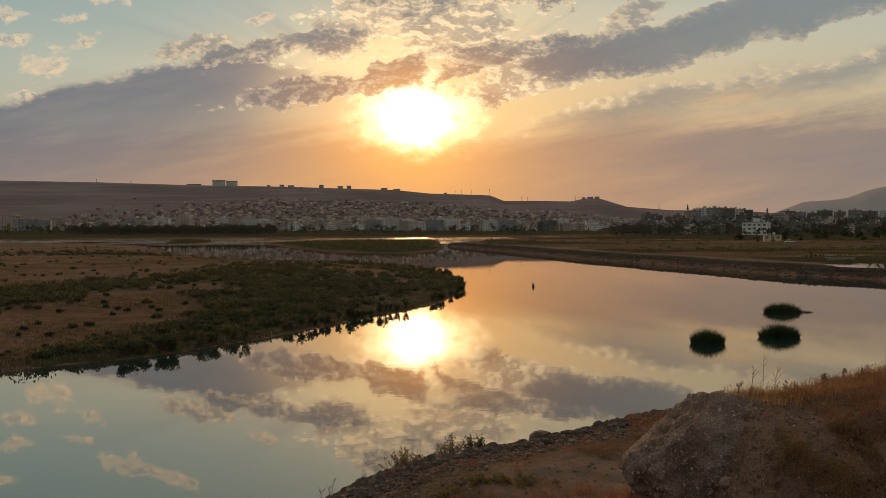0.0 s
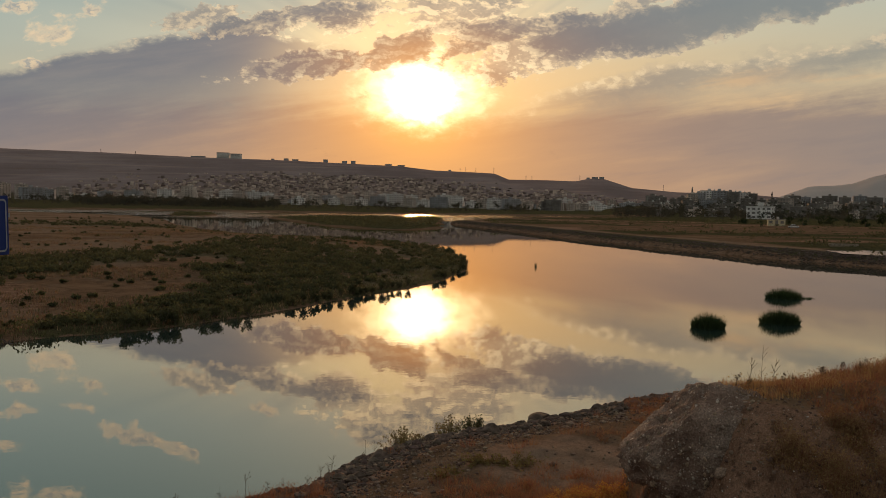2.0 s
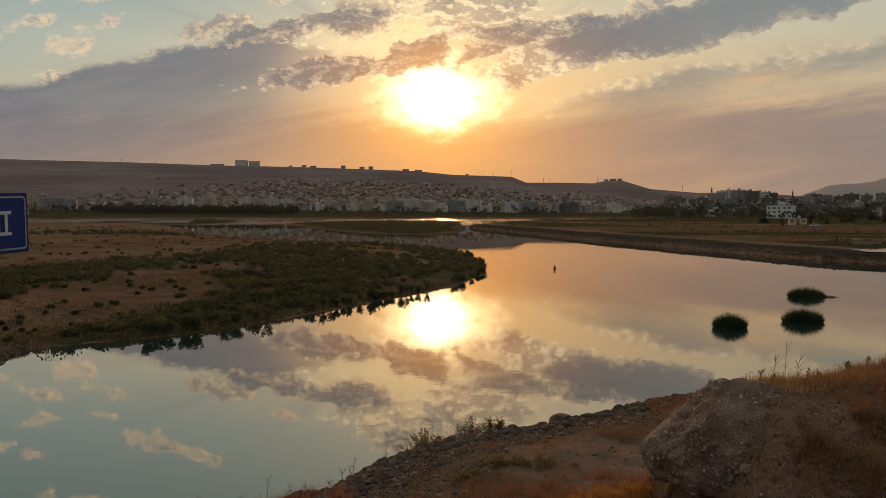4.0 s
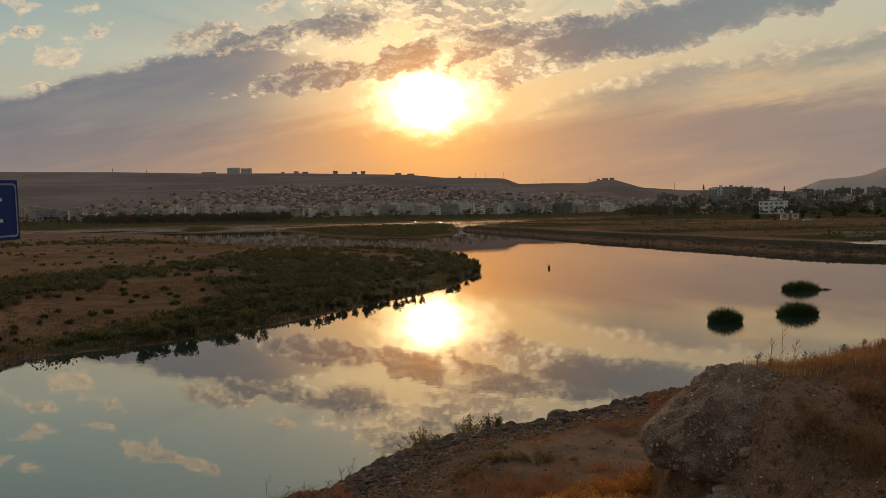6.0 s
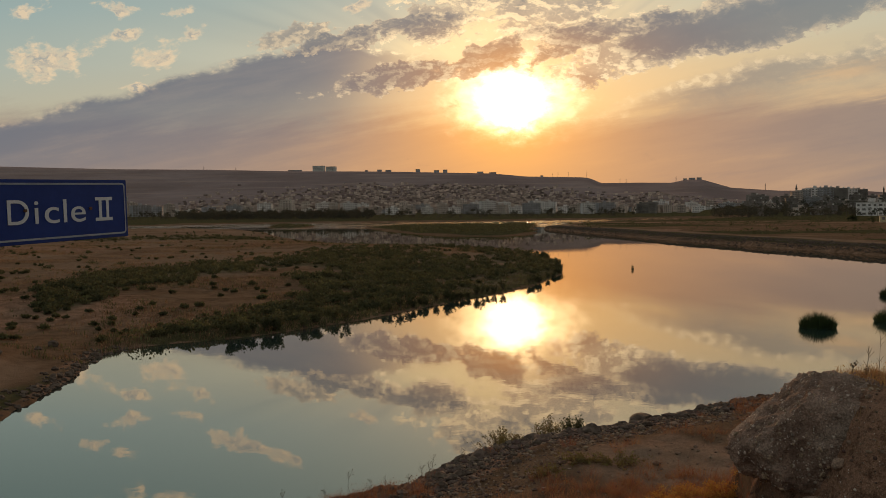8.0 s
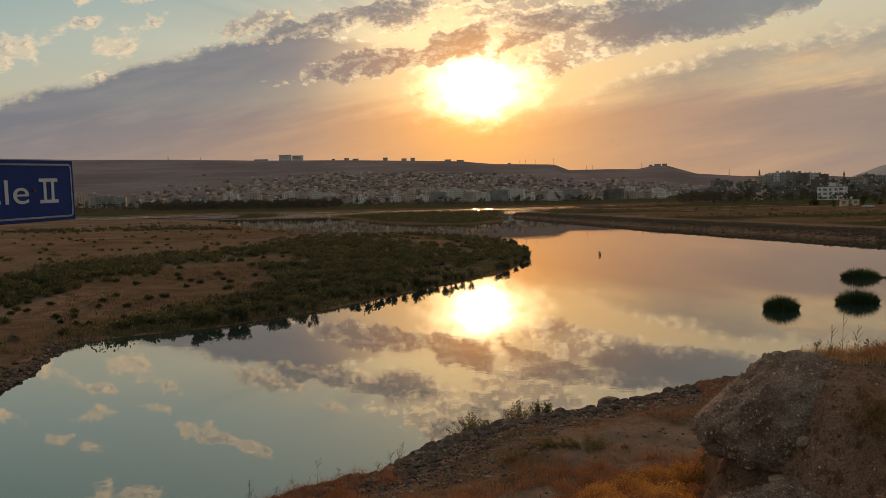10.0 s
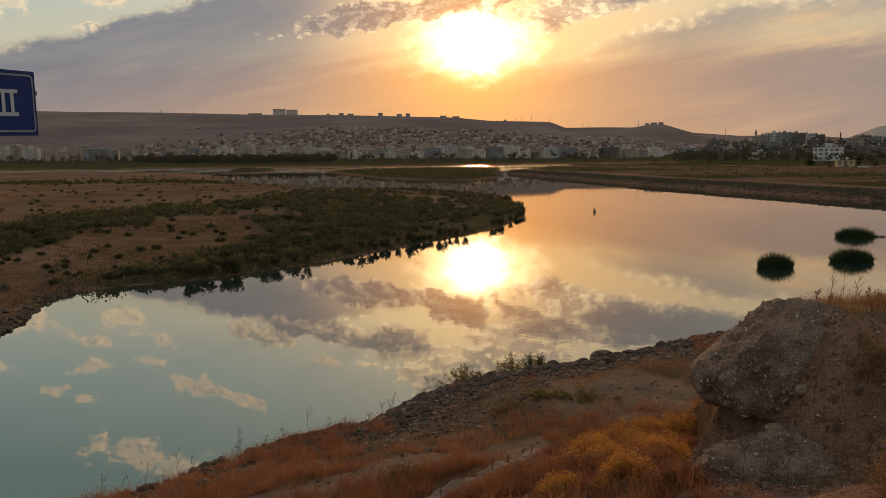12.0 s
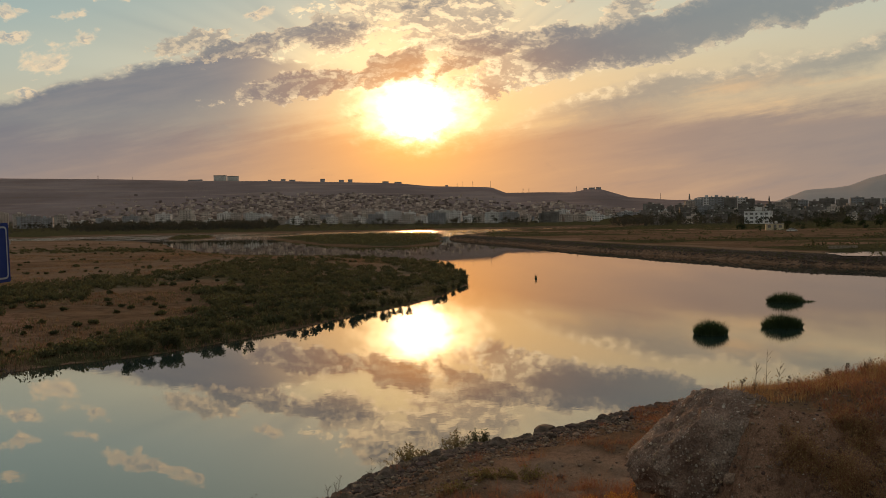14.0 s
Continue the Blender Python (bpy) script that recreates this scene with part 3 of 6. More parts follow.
def smooth(v, a, b):
    k = np.clip((v - a) / (b - a), 0, 1)
    return k * k * (3 - 2 * k)


RIDGE = [(-1.6, 0.075), (-0.6814, 0.0641), (-0.5284, 0.0582), (-0.4049, 0.0555), (-0.2992, 0.0519), (-0.1916, 0.0499), (-0.0563, 0.0454), (-0.0158, 0.0412), (0.0494, 0.0392), (0.0573, 0.0385), (0.0731, 0.0321), (0.1185, 0.0321), (0.1531, 0.0314), (0.1699, 0.0349), (0.1876, 0.0345), (0.2202, 0.0248), (0.2746, 0.0206), (0.3486, 0.0204), (0.3951, 0.017), (0.4444, 0.0136), (1.6, 0.016)]
PEAKS = [(-2, 0.0), (0.3753, 0.0096), (0.3951, 0.018), (0.4296, 0.0302), (0.4632, 0.0327), (0.4839, 0.0354), (0.5072, 0.0434), (0.5293, 0.0474), (0.6123, 0.057), (0.9, 0.05), (2, 0.04)]
NEAR_RISE = [(-1, -0.4), (0, 0.0), (0.8, 0.42), (4, 1.05), (7.7, 1.85), (9, 2.05), (11.6, 3.15), (15, 4.2), (18.5, 6.0), (22, 6.25), (30, 6.5)]


def land(x, y):
    """Height of the ground over the water, on arrays."""
    jag = rough(x, y, 3.0, 3)
    sand = inside_by(SANDBAR, x, y) + 0.5 * jag
    z = np.where(sand > 0, 0.3 * (1 - np.exp(-sand / 0.6)) + 0.9 * smooth(sand, 3, 30) + 0.18 * rough(x, y, 9, 5) * smooth(sand, 0, 4), np.maximum(sand * 0.5, -2.5))
    bank = smooth(-24 - x, 0, 9) * smooth(48 - y, 0, 14)
    z = np.where(sand > 0, z + 3.2 * bank * smooth(sand, 0, 7), z)
    for poly, h, w_ in ((FAR_BAR, 0.9, 3.0), (ISLET, 1.0, 6.0)):
        d = inside_by(poly, x, y) + 3 * rough(x, y, 25, 7)
        z = np.maximum(z, np.where(d > 0, h * (1 - np.exp(-d / w_)), np.maximum(d * 0.3, -2.5)))
    d = inside_by(RIGHT_BANK, x, y) + 0.8 * rough(x, y, 8, 9)
    flat = 1.75 * (1 - np.exp(-np.maximum(d, 0) / 1.6)) + 0.25 * rough(x, y, 14, 11) * smooth(d, 1, 8)
    flat = flat + 13 * smooth(y + 0.1 * x, 760, 1030) * smooth(x, 120, 300) + 16 * smooth(y, 1050, 1400) * smooth(x, 150, 500)
    pond = inside_by(POND, x, y)
    flat = np.where(pond > -3, flat * (1 - 0.75 * smooth(pond, -0.6, 2)) , flat)
    z = np.maximum(z, np.where(d > 0, flat, np.maximum(d * 0.5, -2.5)))
    d = inside_by(FAR_SHORE, x, y) + 6 * rough(x, y, 60, 13)
    z = np.maximum(z, np.where(d > 0, 2.6 * (1 - np.exp(-d / 9)) + np.minimum(0.012 * np.maximum(d - 60, 0), 7), np.maximum(d * 0.2, -2.5)))
    # hills
    yy = np.maximum(y, 1.0)
    q = x / yy
    far = np.where(y > 0, smooth(y, 1250, 2500), 0)
    top = np.interp(q, *zip(*RIDGE)) * 2500 + 8
    fold = 1 + 0.10 * rough(x, y, 420, 17, 5) * smooth(2450 - y, 0, 700)
    z = np.where(y > 1200, z * (1 - far) + top * far**1.25 * fold, z)
    z = z + np.where(y > 1300, 13 * np.exp(-(((q - 0.138) / 0.021) ** 2) - ((y - 1720) / 150) ** 2), 0)
    z = np.maximum(z, np.where(y > 3000, (np.interp(q, *zip(*PEAKS)) * 4300 + 8) * smooth(y, 3000, 4300) * (1 + 0.06 * rough(x, y, 300, 23)), -9))
    # the bank under the camera
    near = inside_by(NEAR_BANK, x, y) + 0.35 * jag * smooth(y, 5, 15)
    up = np.minimum(np.interp(near, *zip(*NEAR_RISE)), np.maximum(np.interp(22 - (0.9 * y - 0.3 * x), *zip(*NEAR_RISE)), 1.3))
    up = up + (0.10 * rough(x, y, 2.2, 29) + 0.05 * rough(x, y, 0.6, 31)) * smooth(near, 0.5, 3)
    m = -inside_by(MOUND, x, y)
    k = 0.62 + 1.6 * np.clip((4.2 - x) / 1.0, 0, 1)
    heap = 5.55 - k * np.maximum(m, 0) + 0.14 * rough(x, y, 1.7, 37) + 0.06 * (x - 5) * smooth(x, 5, 7)
    heap = heap - 0.55 * np.exp(-(((x - 3.35) / 0.42) ** 2) - ((y - 11.35) / 0.4) ** 2)
    heap = heap + (0.19 * rough(x, y, 0.7, 39) + 0.11 * rough(x, y, 0.3, 38) + 0.10 * np.abs(rough(x + 0.5 * y, y * 0.35, 0.5, 40))) * smooth(m, 0, 0.5)
    stand_ = np.hypot(x, y)
    up = np.maximum(up, 6.35 - 0.45 * np.maximum(stand_ - 2.2, 0))
    up = np.maximum(up, np.where(m < 8, heap, -9))
    return np.maximum(z, np.where(near > 0, up + (0.05 * rough(x, y, 0.35, 81) + 0.03 * rough(x, y, 0.16, 83)) * smooth(near, 0.5, 2) * smooth(30 - y, 0, 8), np.maximum(near * 0.6, -2.5)))


def ground_at(x, y):
    return float(land(np.array([float(x)]), np.array([float(y)]))[0])


def mesh_from(name, verts, faces, mat, smooth_shade=False):
    me = bpy.data.meshes.new(name)
    verts = np.asarray(verts, np.float32)
    faces = np.asarray(faces, np.int32)
    me.vertices.add(len(verts))
    me.vertices.foreach_set("co", verts.ravel())
    k = faces.shape[1]
    me.loops.add(faces.size)
    me.loops.foreach_set("vertex_index", faces.ravel())
    me.polygons.add(len(faces))
    me.polygons.foreach_set("loop_start", np.arange(0, faces.size, k, dtype=np.int32))
    me.polygons.foreach_set("use_smooth", np.full(len(faces), smooth_shade))
    me.materials.append(mat)
    me.update(calc_edges=True)
    return me


def green_at(x, y):
    """How far scrub and turf cover the ground, 0 to 1."""
    s = inside_by(SANDBAR, x, y)
    n1, n2 = rough(x, y, 16, 41), rough(x, y, 6, 43)
    q = x / np.maximum(y, 1)
    belt = smooth(s, 0.0, 0.4) * smooth(13 + 6 * n1 - s, 0, 5) * smooth(x, -27.5, -21)
    second = np.exp(-(((y - (84 + (q + 0.53) * 140 + 4 * n1)) / 12.5) ** 2)) * smooth(s, 2, 6) * smooth(-0.2 - q, 0, 0.06) * smooth(q, -0.67, -0.6)
    tip = smooth(q, -0.33, -0.25) * smooth(178 + 25 * n1 - y, 0, 30) * smooth(s, 0.3, 0.9) * (0.8 + 0.4 * n2)
    tip = tip * (1 - 0.9 * np.exp(-((x + 8) / 7) ** 2 - ((y - 146) / 13) ** 2)) * (1 - 0.8 * smooth(rough(x, y, 11, 45), 0.1, 0.32))
    fourth = np.exp(-(((y - (235 + 25 * n1)) / 22) ** 2)) * smooth(s, 2, 6) * smooth(-60 - x, 0, 30) * 0.8
    g = np.maximum(np.maximum(belt, second), np.maximum(tip, fourth))
    g = np.clip(g + 0.35 * n2 * (g > 0.05), 0, 1) * (s > 0)
    far = np.maximum(smooth(inside_by(FAR_BAR, x, y), 0, 5), smooth(inside_by(ISLET, x, y), 0, 5))
    r = inside_by(RIGHT_BANK, x, y)
    right = smooth(rough(x * 0.4, y, 38, 47), -0.2, 0.2) * smooth(r, 7, 20)
    right = np.maximum(right, 0.75 * smooth(r, 0.2, 2) * smooth(9 - r, 0, 4))
    right = np.maximum(right, smooth(y, 420, 520) * smooth(r, 20, 60) * 0.8)
    shore = smooth(inside_by(FAR_SHORE, x, y), 0, 15) * smooth(2000 - y, 0, 800)
    return np.maximum(np.maximum(g, far), np.maximum(right, shore * (0.95 + 0.2 * n1)))


def build_ground():
    az = np.radians(np.concatenate([np.arange(-180, -52, 4.0), np.arange(-50, 46.001, 0.2), np.arange(49, 180, 4.0)]))
    r = np.concatenate([[0.0], np.geomspace(1.2, 7, 24)[:-1], np.geomspace(7, 42, 190)[:-1], np.geomspace(42, 4950, 330)])
    a, q = np.meshgrid(az, r)
    x, y = (np.sin(a) * q), (np.cos(a) * q)
    z = land(x.ravel(), y.ravel())
    n, m = len(az), len(r)
    verts = np.stack([x.ravel(), y.ravel(), z], 1)
    i, j = np.meshgrid(np.arange(m - 1), np.arange(n), indexing="ij")
    k = (j + 1) % n
    faces = np.stack([i * n + j, i * n + k, (i + 1) * n + k, (i + 1) * n + j], -1).reshape(-1, 4)
    me = mesh_from("ground", verts, faces[:, ::-1], M_GROUND, True)
    zone = np.zeros((len(verts), 4), np.float32)
    X, Y = x.ravel(), y.ravel()
    near = inside_by(NEAR_BANK, X, Y)
    s = inside_by(SANDBAR, X, Y)
    zone[:, 0] = green_at(X, Y)
    track = np.exp(-(((0.87 * Y - 0.5 * X - 15.0) / 0.85) ** 4)) * (X < 1.0) + np.exp(-(((X - 3.2) / 3.0) ** 2 + ((Y - 22.5) / 2.6) ** 2))
    bare = np.maximum(smooth(3.2 - near, 0, 1.5) * (near > -1), track * (near > 0))
    bare = np.maximum(bare, (inside_by(MOUND, X, Y) > -4) * smooth(-inside_by(MOUND, X, Y), -0.6, 0.2))
    bare = np.maximum(bare, 0.75 * smooth(1.6 - s, 0, 1) * (s > -1) * smooth(-21 - X, 0, 2))
    right = inside_by(RIGHT_BANK, X, Y)
    bare = np.maximum(bare, 0.5 * smooth(5 - right, 0, 2) * (right > -2))
    bare = np.maximum(bare, 0.55 * smooth(rough(X, Y, 30, 53), 0.0, 0.35) * (s > 4))
    streak = smooth(rough(X * 0.35, Y, 22, 57), 0.05, 0.35) * (right > 6) * 0.8
    bare = np.maximum(bare, streak)
    zone[:, 1] = np.clip(bare, 0, 1)
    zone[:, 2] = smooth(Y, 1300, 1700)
    lane = np.exp(-((inside_by(RIGHT_BANK, X, Y) - 9) / 2.2) ** 2) * (right > 0) * (Y < 420) * smooth(rough(X, Y, 60, 59), -0.5, 0.1)
    zone[:, 3] = np.clip(track * (near > 3) + 0.7 * lane + 0.6 * smooth(s, 0.5, 3) * smooth(rough(X, Y, 12, 63), -0.45, 0.3), 0, 1)
    at = me.attributes.new("zone", "FLOAT_COLOR", "POINT")
    at.data.foreach_set("color", zone.ravel())
    return tagged(new("ground", me), "dry river plain of tan earth, sand and scrub, rising to bare brown hills", "ground", kind="structure")


ground = build_ground()


def sheet(name, poly, z, mat, label, category):
    bm = bmesh.new()
    bm.faces.new([bm.verts.new((x, y, z)) for x, y in poly])
    me = bpy.data.meshes.new(name)
    bm.to_mesh(me)
    bm.free()
    me.materials.append(mat)
    return tagged(new(name, me), label, category, kind="structure")


sheet("water", [(-2500, -300), (2500, -300), (2500, 1300), (-2500, 1300)], 0.0, M_WATER, "calm green river mirroring the sunset sky between its banks", "river")
sheet("pond_water", POND, 1.6, M_WATER, "small still pond on the stony flat behind the bank", "pond")

# ---------------------------------------------------------------- mesh helpers
def part(name, bm, mat, parent, label="", smooth_shade=False):
    """One mesh object from a bmesh, under a thing or a part."""
    me = bpy.data.meshes.new(name)
    bm.normal_update()
    bm.to_mesh(me)
    bm.free()
    me.materials.append(mat)
    if smooth_shade:
        me.polygons.foreach_set("use_smooth", np.full(len(me.polygons), True))
    ob = new(name, me)
    ob.parent = parent
    if label:
        tagged(ob, label)
    return ob


def box(bm, x0, y0, z0, x1, y1, z1, bevel=0.0):
    r = bmesh.ops.create_cube(bm, size=1.0, matrix=Matrix.LocRotScale(((x0 + x1) / 2, (y0 + y1) / 2, (z0 + z1) / 2), None, (x1 - x0, y1 - y0, z1 - z0)))
    if bevel:
        bmesh.ops.bevel(bm, geom=list({e for v_ in r["verts"] for e in v_.link_edges}), offset=bevel, segments=2, affect="EDGES")
    return bm


def tube(bm, a, b, r0, r1, sides=8):
    a, b = Vector(a), Vector(b)
    d = b - a
    m = Matrix.Translation((a + b) / 2) @ d.to_track_quat("Z", "Y").to_matrix().to_4x4()
    bmesh.ops.create_cone(bm, cap_ends=True, segments=sides, radius1=r0, radius2=r1, depth=d.length, matrix=m)
    return bm


def blades(rng, base, height, width, lean=0.35, bend=0.3):
    """Arrays of grass blades: two triangles each, bent outward. Returns vertices and triangles."""
    n = len(base)
    turn = rng.uniform(0, 2 * np.pi, n)
    side = np.stack([np.cos(turn), np.sin(turn), np.zeros(n)], 1) * (width / 2)[:, None]
    way = rng.uniform(0, 2 * np.pi, n)
    off = np.abs(rng.normal(0, lean, n)) * height
    out = np.stack([np.cos(way) * off, np.sin(way) * off, np.zeros(n)], 1)
    up = np.zeros((n, 3))
    up[:, 2] = height
    mid = base + up * 0.55 + out * (0.5 - bend * 0.5)
    tip = base + up + out
    v_ = np.stack([base - side, base + side, mid - side * 0.7, mid + side * 0.7, tip], 1).reshape(-1, 3)
    k = np.arange(n)[:, None] * 5
    f = np.concatenate([k + [0, 1, 3], k + [0, 3, 2], k + [2, 3, 4]], 0)
    return v_, f


def leaves_at(rng, centre, size, spread_up=0.5):
    """Small pointed leaves (one bent quad as two triangles) at given places."""
    n = len(centre)
    d = rng.normal(0, 1, (n, 3))
    d[:, 2] = np.abs(d[:, 2]) * spread_up + 0.2
    d /= np.linalg.norm(d, axis=1)[:, None]
    s = np.cross(d, rng.normal(0, 1, (n, 3)))
    s /= np.linalg.norm(s, axis=1)[:, None] + 1e-6
    L, W = size[:, None], (size * 0.28)[:, None]
    v_ = np.stack([centre, centre + d * L * 0.5 + s * W, centre + d * L, centre + d * L * 0.5 - s * W], 1).reshape(-1, 3)
    k = np.arange(n)[:, None] * 4
    return v_, np.concatenate([k + [0, 1, 2], k + [0, 2, 3]], 0)


def joined(pieces):
    vs_, fs_, at = [], [], 0
    for v_, f in pieces:
        vs_.append(v_)
        fs_.append(f + at)
        at += len(v_)
    return np.concatenate(vs_), np.concatenate(fs_)


def rock_mesh(name, seed, mat, flat=0.75, cuts=2, bumpy=0.28):
    bm = bmesh.new()
    bmesh.ops.create_icosphere(bm, subdivisions=cuts, radius=0.5)
    rng = random.Random(seed)
    planes = [Vector((rng.gauss(0, 1), rng.gauss(0, 1), rng.gauss(0, 1))).normalized() for _ in range(7)]
    cut = [rng.uniform(0.3, 0.44) for _ in planes]
    for v_ in bm.verts:
        for p, c in zip(planes, cut):
            d = v_.co.dot(p)
            if d > c:
                v_.co -= p * (d - c) * 0.85
        v_.co *= 1 + bumpy * noise.noise(v_.co * 3.1 + Vector((seed * 3.7, 0, 0)))
        v_.co.z *= flat
    me = bpy.data.meshes.new(name)
    bm.to_mesh(me)
    bm.free()
    me.materials.append(mat)
    return me


rng = np.random.default_rng(5)

# ---------------------------------------------------------------- river name sign
def river_sign():
    """Blue enamelled river name plate on two rails held by a post beside it."""
    right, left = Vector((-3.0, 5.64, 0)), Vector((-3.27, 4.42, 0))
    along = (right - left).normalized()
    length, low, high = 1.25, 7.835, 8.24
    left = right - along * length
    face = along.cross(Vector((0, 0, 1)))
    m = Matrix((along, -face, Vector((0, 0, 1)))).transposed().to_4x4()
    m.translation = left + Vector((0, 0, low))
    root = new("river_sign")
    root.matrix_world = m @ pose(length, 0, 0) @ pose(0, 0, 0, 0, -1.6, 0) @ pose(-length, 0, 0)
    h = high - low
    bm = box(bmesh.new(), 0, 0, 0, length, 0.025, h, 0.004)
    plate = part("plate", bm, M_SIGN, root, "deep blue enamelled plate")
    bm = bmesh.new()

    def ring(inset, corner, n=6):
        pts = []
        for cx, cz, a0 in ((length - inset - corner, h - inset - corner, 0), (inset + corner, h - inset - corner, 90), (inset + corner, inset + corner, 180),
                           (length - inset - corner, inset + corner, 270)):
            for k in range(n + 1):
                a = radians(a0 + 90 * k / n)
                pts.append((cx + corner * math.cos(a), cz + corner * math.sin(a)))
        return pts

    outer, inner = ring(0.022, 0.03), ring(0.034, 0.02)
    vo = [bm.verts.new((x, -0.003, z)) for x, z in outer]
    vi = [bm.verts.new((x, -0.003, z)) for x, z in inner]
    for k in range(len(vo)):
        bm.faces.new((vo[k], vo[(k + 1) % len(vo)], vi[(k + 1) % len(vo)], vi[k]))
    bmesh.ops.solidify(bm, geom=bm.faces[:], thickness=0.002)
    part("border", bm, M_SIGN_WHITE, plate, "thin white border line with rounded corners")
    for ch, x0, x1 in (("D", 0.18, 0.345), ("i", 0.39, 0.422), ("c", 0.472, 0.594), ("l", 0.632, 0.66), ("e", 0.698, 0.83)):
        cu = bpy.data.curves.new("letter", "FONT")
        cu.body, cu.size, cu.extrude = ch, 0.222, 0.0012
        txt = new("letter", cu)
        dep = bpy.context.evaluated_depsgraph_get()
        me = bpy.data.meshes.new_from_object(txt.evaluated_get(dep))
        bpy.data.objects.remove(txt)
        me.materials.clear()
        me.materials.append(M_SIGN_WHITE)
        xs = [v_.co.x for v_ in me.vertices]
        k = (x1 - x0) / (max(xs) - min(xs))
        ob = new("letter", me)
        ob.parent = plate
        ob.matrix_local = Matrix.LocRotScale((x0 - min(xs) * k, -0.004, 0.125), Euler((radians(90), 0, 0)), (k, 1, 1))
        tagged(ob, f"white letter {ch} of the river's name")
    bm = bmesh.new()
    x0, z0, z1 = 0.925, 0.122, 0.285
    for a, b in ((0.035, 0.06), (0.105, 0.13)):
        box(bm, x0 + a, -0.005, z0 + 0.022, x0 + b, -0.002, z1 - 0.022)
    box(bm, x0, -0.005, z0, x0 + 0.165, -0.002, z0 + 0.022)
    box(bm, x0, -0.005, z1 - 0.022, x0 + 0.165, -0.002, z1)
    part("numeral", bm, M_SIGN_WHITE, plate, "white roman numeral two with serifs")
    for x in (0.315, 0.875):
        part("bolt", tube(bmesh.new(), (x, -0.012, 0.21), (x, 0.0, 0.21), 0.011, 0.009, 10), M_RUST, root)
    part("edge_clip", box(bmesh.new(), length, 0.0, 0.255, length + 0.016, 0.03, 0.285, 0.003), M_STEEL, root)
    for z in (0.11, 0.29):
        part("rail", box(bmesh.new(), -0.45, 0.027, z, length - 0.12, 0.06, z + 0.04, 0.004), M_STEEL, root, "galvanised steel back rail")
    base = left - along * 0.4
    foot = ground_at(base.x, base.y) - 0.4
    part("post", tube(bmesh.new(), (-0.4, 0.095, foot - low), (-0.4, 0.095, 0.52), 0.035, 0.035, 14), M_STEEL, root, "round galvanised steel post")
    tagged(root, "blue river name sign with white border on a steel post", "road sign")


river_sign()

# ---------------------------------------------------------------- the eroded boulder and the mound's stones
def conglomerate_lump(name, centre, radii, lean, floor, label, seed, count, shave=0.0):
    """A rounded lump of cemented gravel, flat beneath, with pebbles standing out of it."""
    root = new(name)
    root.matrix_world = pose(*centre, 0, 0, -17)
    bm = bmesh.new()
    bmesh.ops.create_icosphere(bm, subdivisions=6, radius=1.0)
    off = Vector((seed * 3.1, 1, 7))
    for v_ in bm.verts:
        p = v_.co.copy()
        q = Vector((math.copysign(abs(p.x) ** 0.9, p.x) * radii[0], math.copysign(abs(p.y) ** 0.9, p.y) * radii[1], math.copysign(abs(p.z) ** (0.92 if p.z > 0 else 0.7), p.z) * radii[2]))
        q.x += lean * max(q.z, -0.15)
        if q.z < floor:
            k = floor - q.z
            q.z, q.x, q.y = floor - 0.2 * k, q.x * (1 - 0.3 * k), q.y * (1 - 0.3 * k)
        over = q.dot(Vector((-0.66, -0.1, 0.745))) - shave
        if shave and over > 0:
            q -= Vector((-0.66, -0.1, 0.745)) * over * 0.85
        n1 = noise.fractal(q * 1.3 + off, 1.0, 2.0, 4)
        n2 = noise.fractal(q * 6.0 + off, 1.0, 2.1, 5)
        cell = noise.voronoi(q * 8.0 + off)[0][0]
        fine = noise.voronoi(q * 19.0 + off)[0][0]
        v_.co = q + p.normalized() * (0.10 * n1 + 0.045 * n2 + 0.16 * max(0.0, 0.38 - cell) + 0.09 * max(0.0, 0.4 - fine))
    block_ = part("block", bm, M_CONGLOM, root, "grey brown conglomerate with embedded gravel", True)
    r = random.Random(seed)
    vs_ = [v_ for v_ in block_.data.vertices if v_.co.y < 0.3 and v_.normal.y < 0.35]
    for k in range(count):
        v_ = r.choice(vs_)
        ob = new("pebble", PEBBLES[k % len(PEBBLES)])
        ob.parent = root
        s = r.choice((0.025, 0.03, 0.035, 0.04, 0.05, 0.06, 0.09))
        ob.matrix_local = Matrix.LocRotScale(v_.co - v_.normal * s * 0.12, Euler((r.uniform(0, 6), r.uniform(0, 6), r.uniform(0, 6))), (s * r.uniform(0.8, 1.5), s, s))
    tagged(root, label, "boulder")


PEBBLES = [rock_mesh("pebble", k, M_PEBBLE, 0.7, 1, 0.15) for k in range(4)]
COBBLES = [rock_mesh("cobble", 40 + k, M_PEBBLE, 0.85, 3, 0.12) for k in range(3)]
for me in COBBLES:
    me.polygons.foreach_set("use_smooth", np.full(len(me.polygons), True))
ROCKS = [rock_mesh("shore_rock", 20 + k, M_ROCK, 0.72, 3, 0.3) for k in range(9)]
conglomerate_lump("conglomerate_boulder", (3.78, 12.05, 4.80), (1.0, 0.95, 0.86), 0.42, -0.56, "rounded conglomerate boulder full of pebbles jutting from the earth mound", 8, 280, 0.56)
conglomerate_lump("lower_conglomerate", (3.4, 10.5, 3.72), (1.0, 0.62, 0.54), 0.2, -0.5, "gravelly conglomerate bulge below the hollow of the mound", 5, 150)

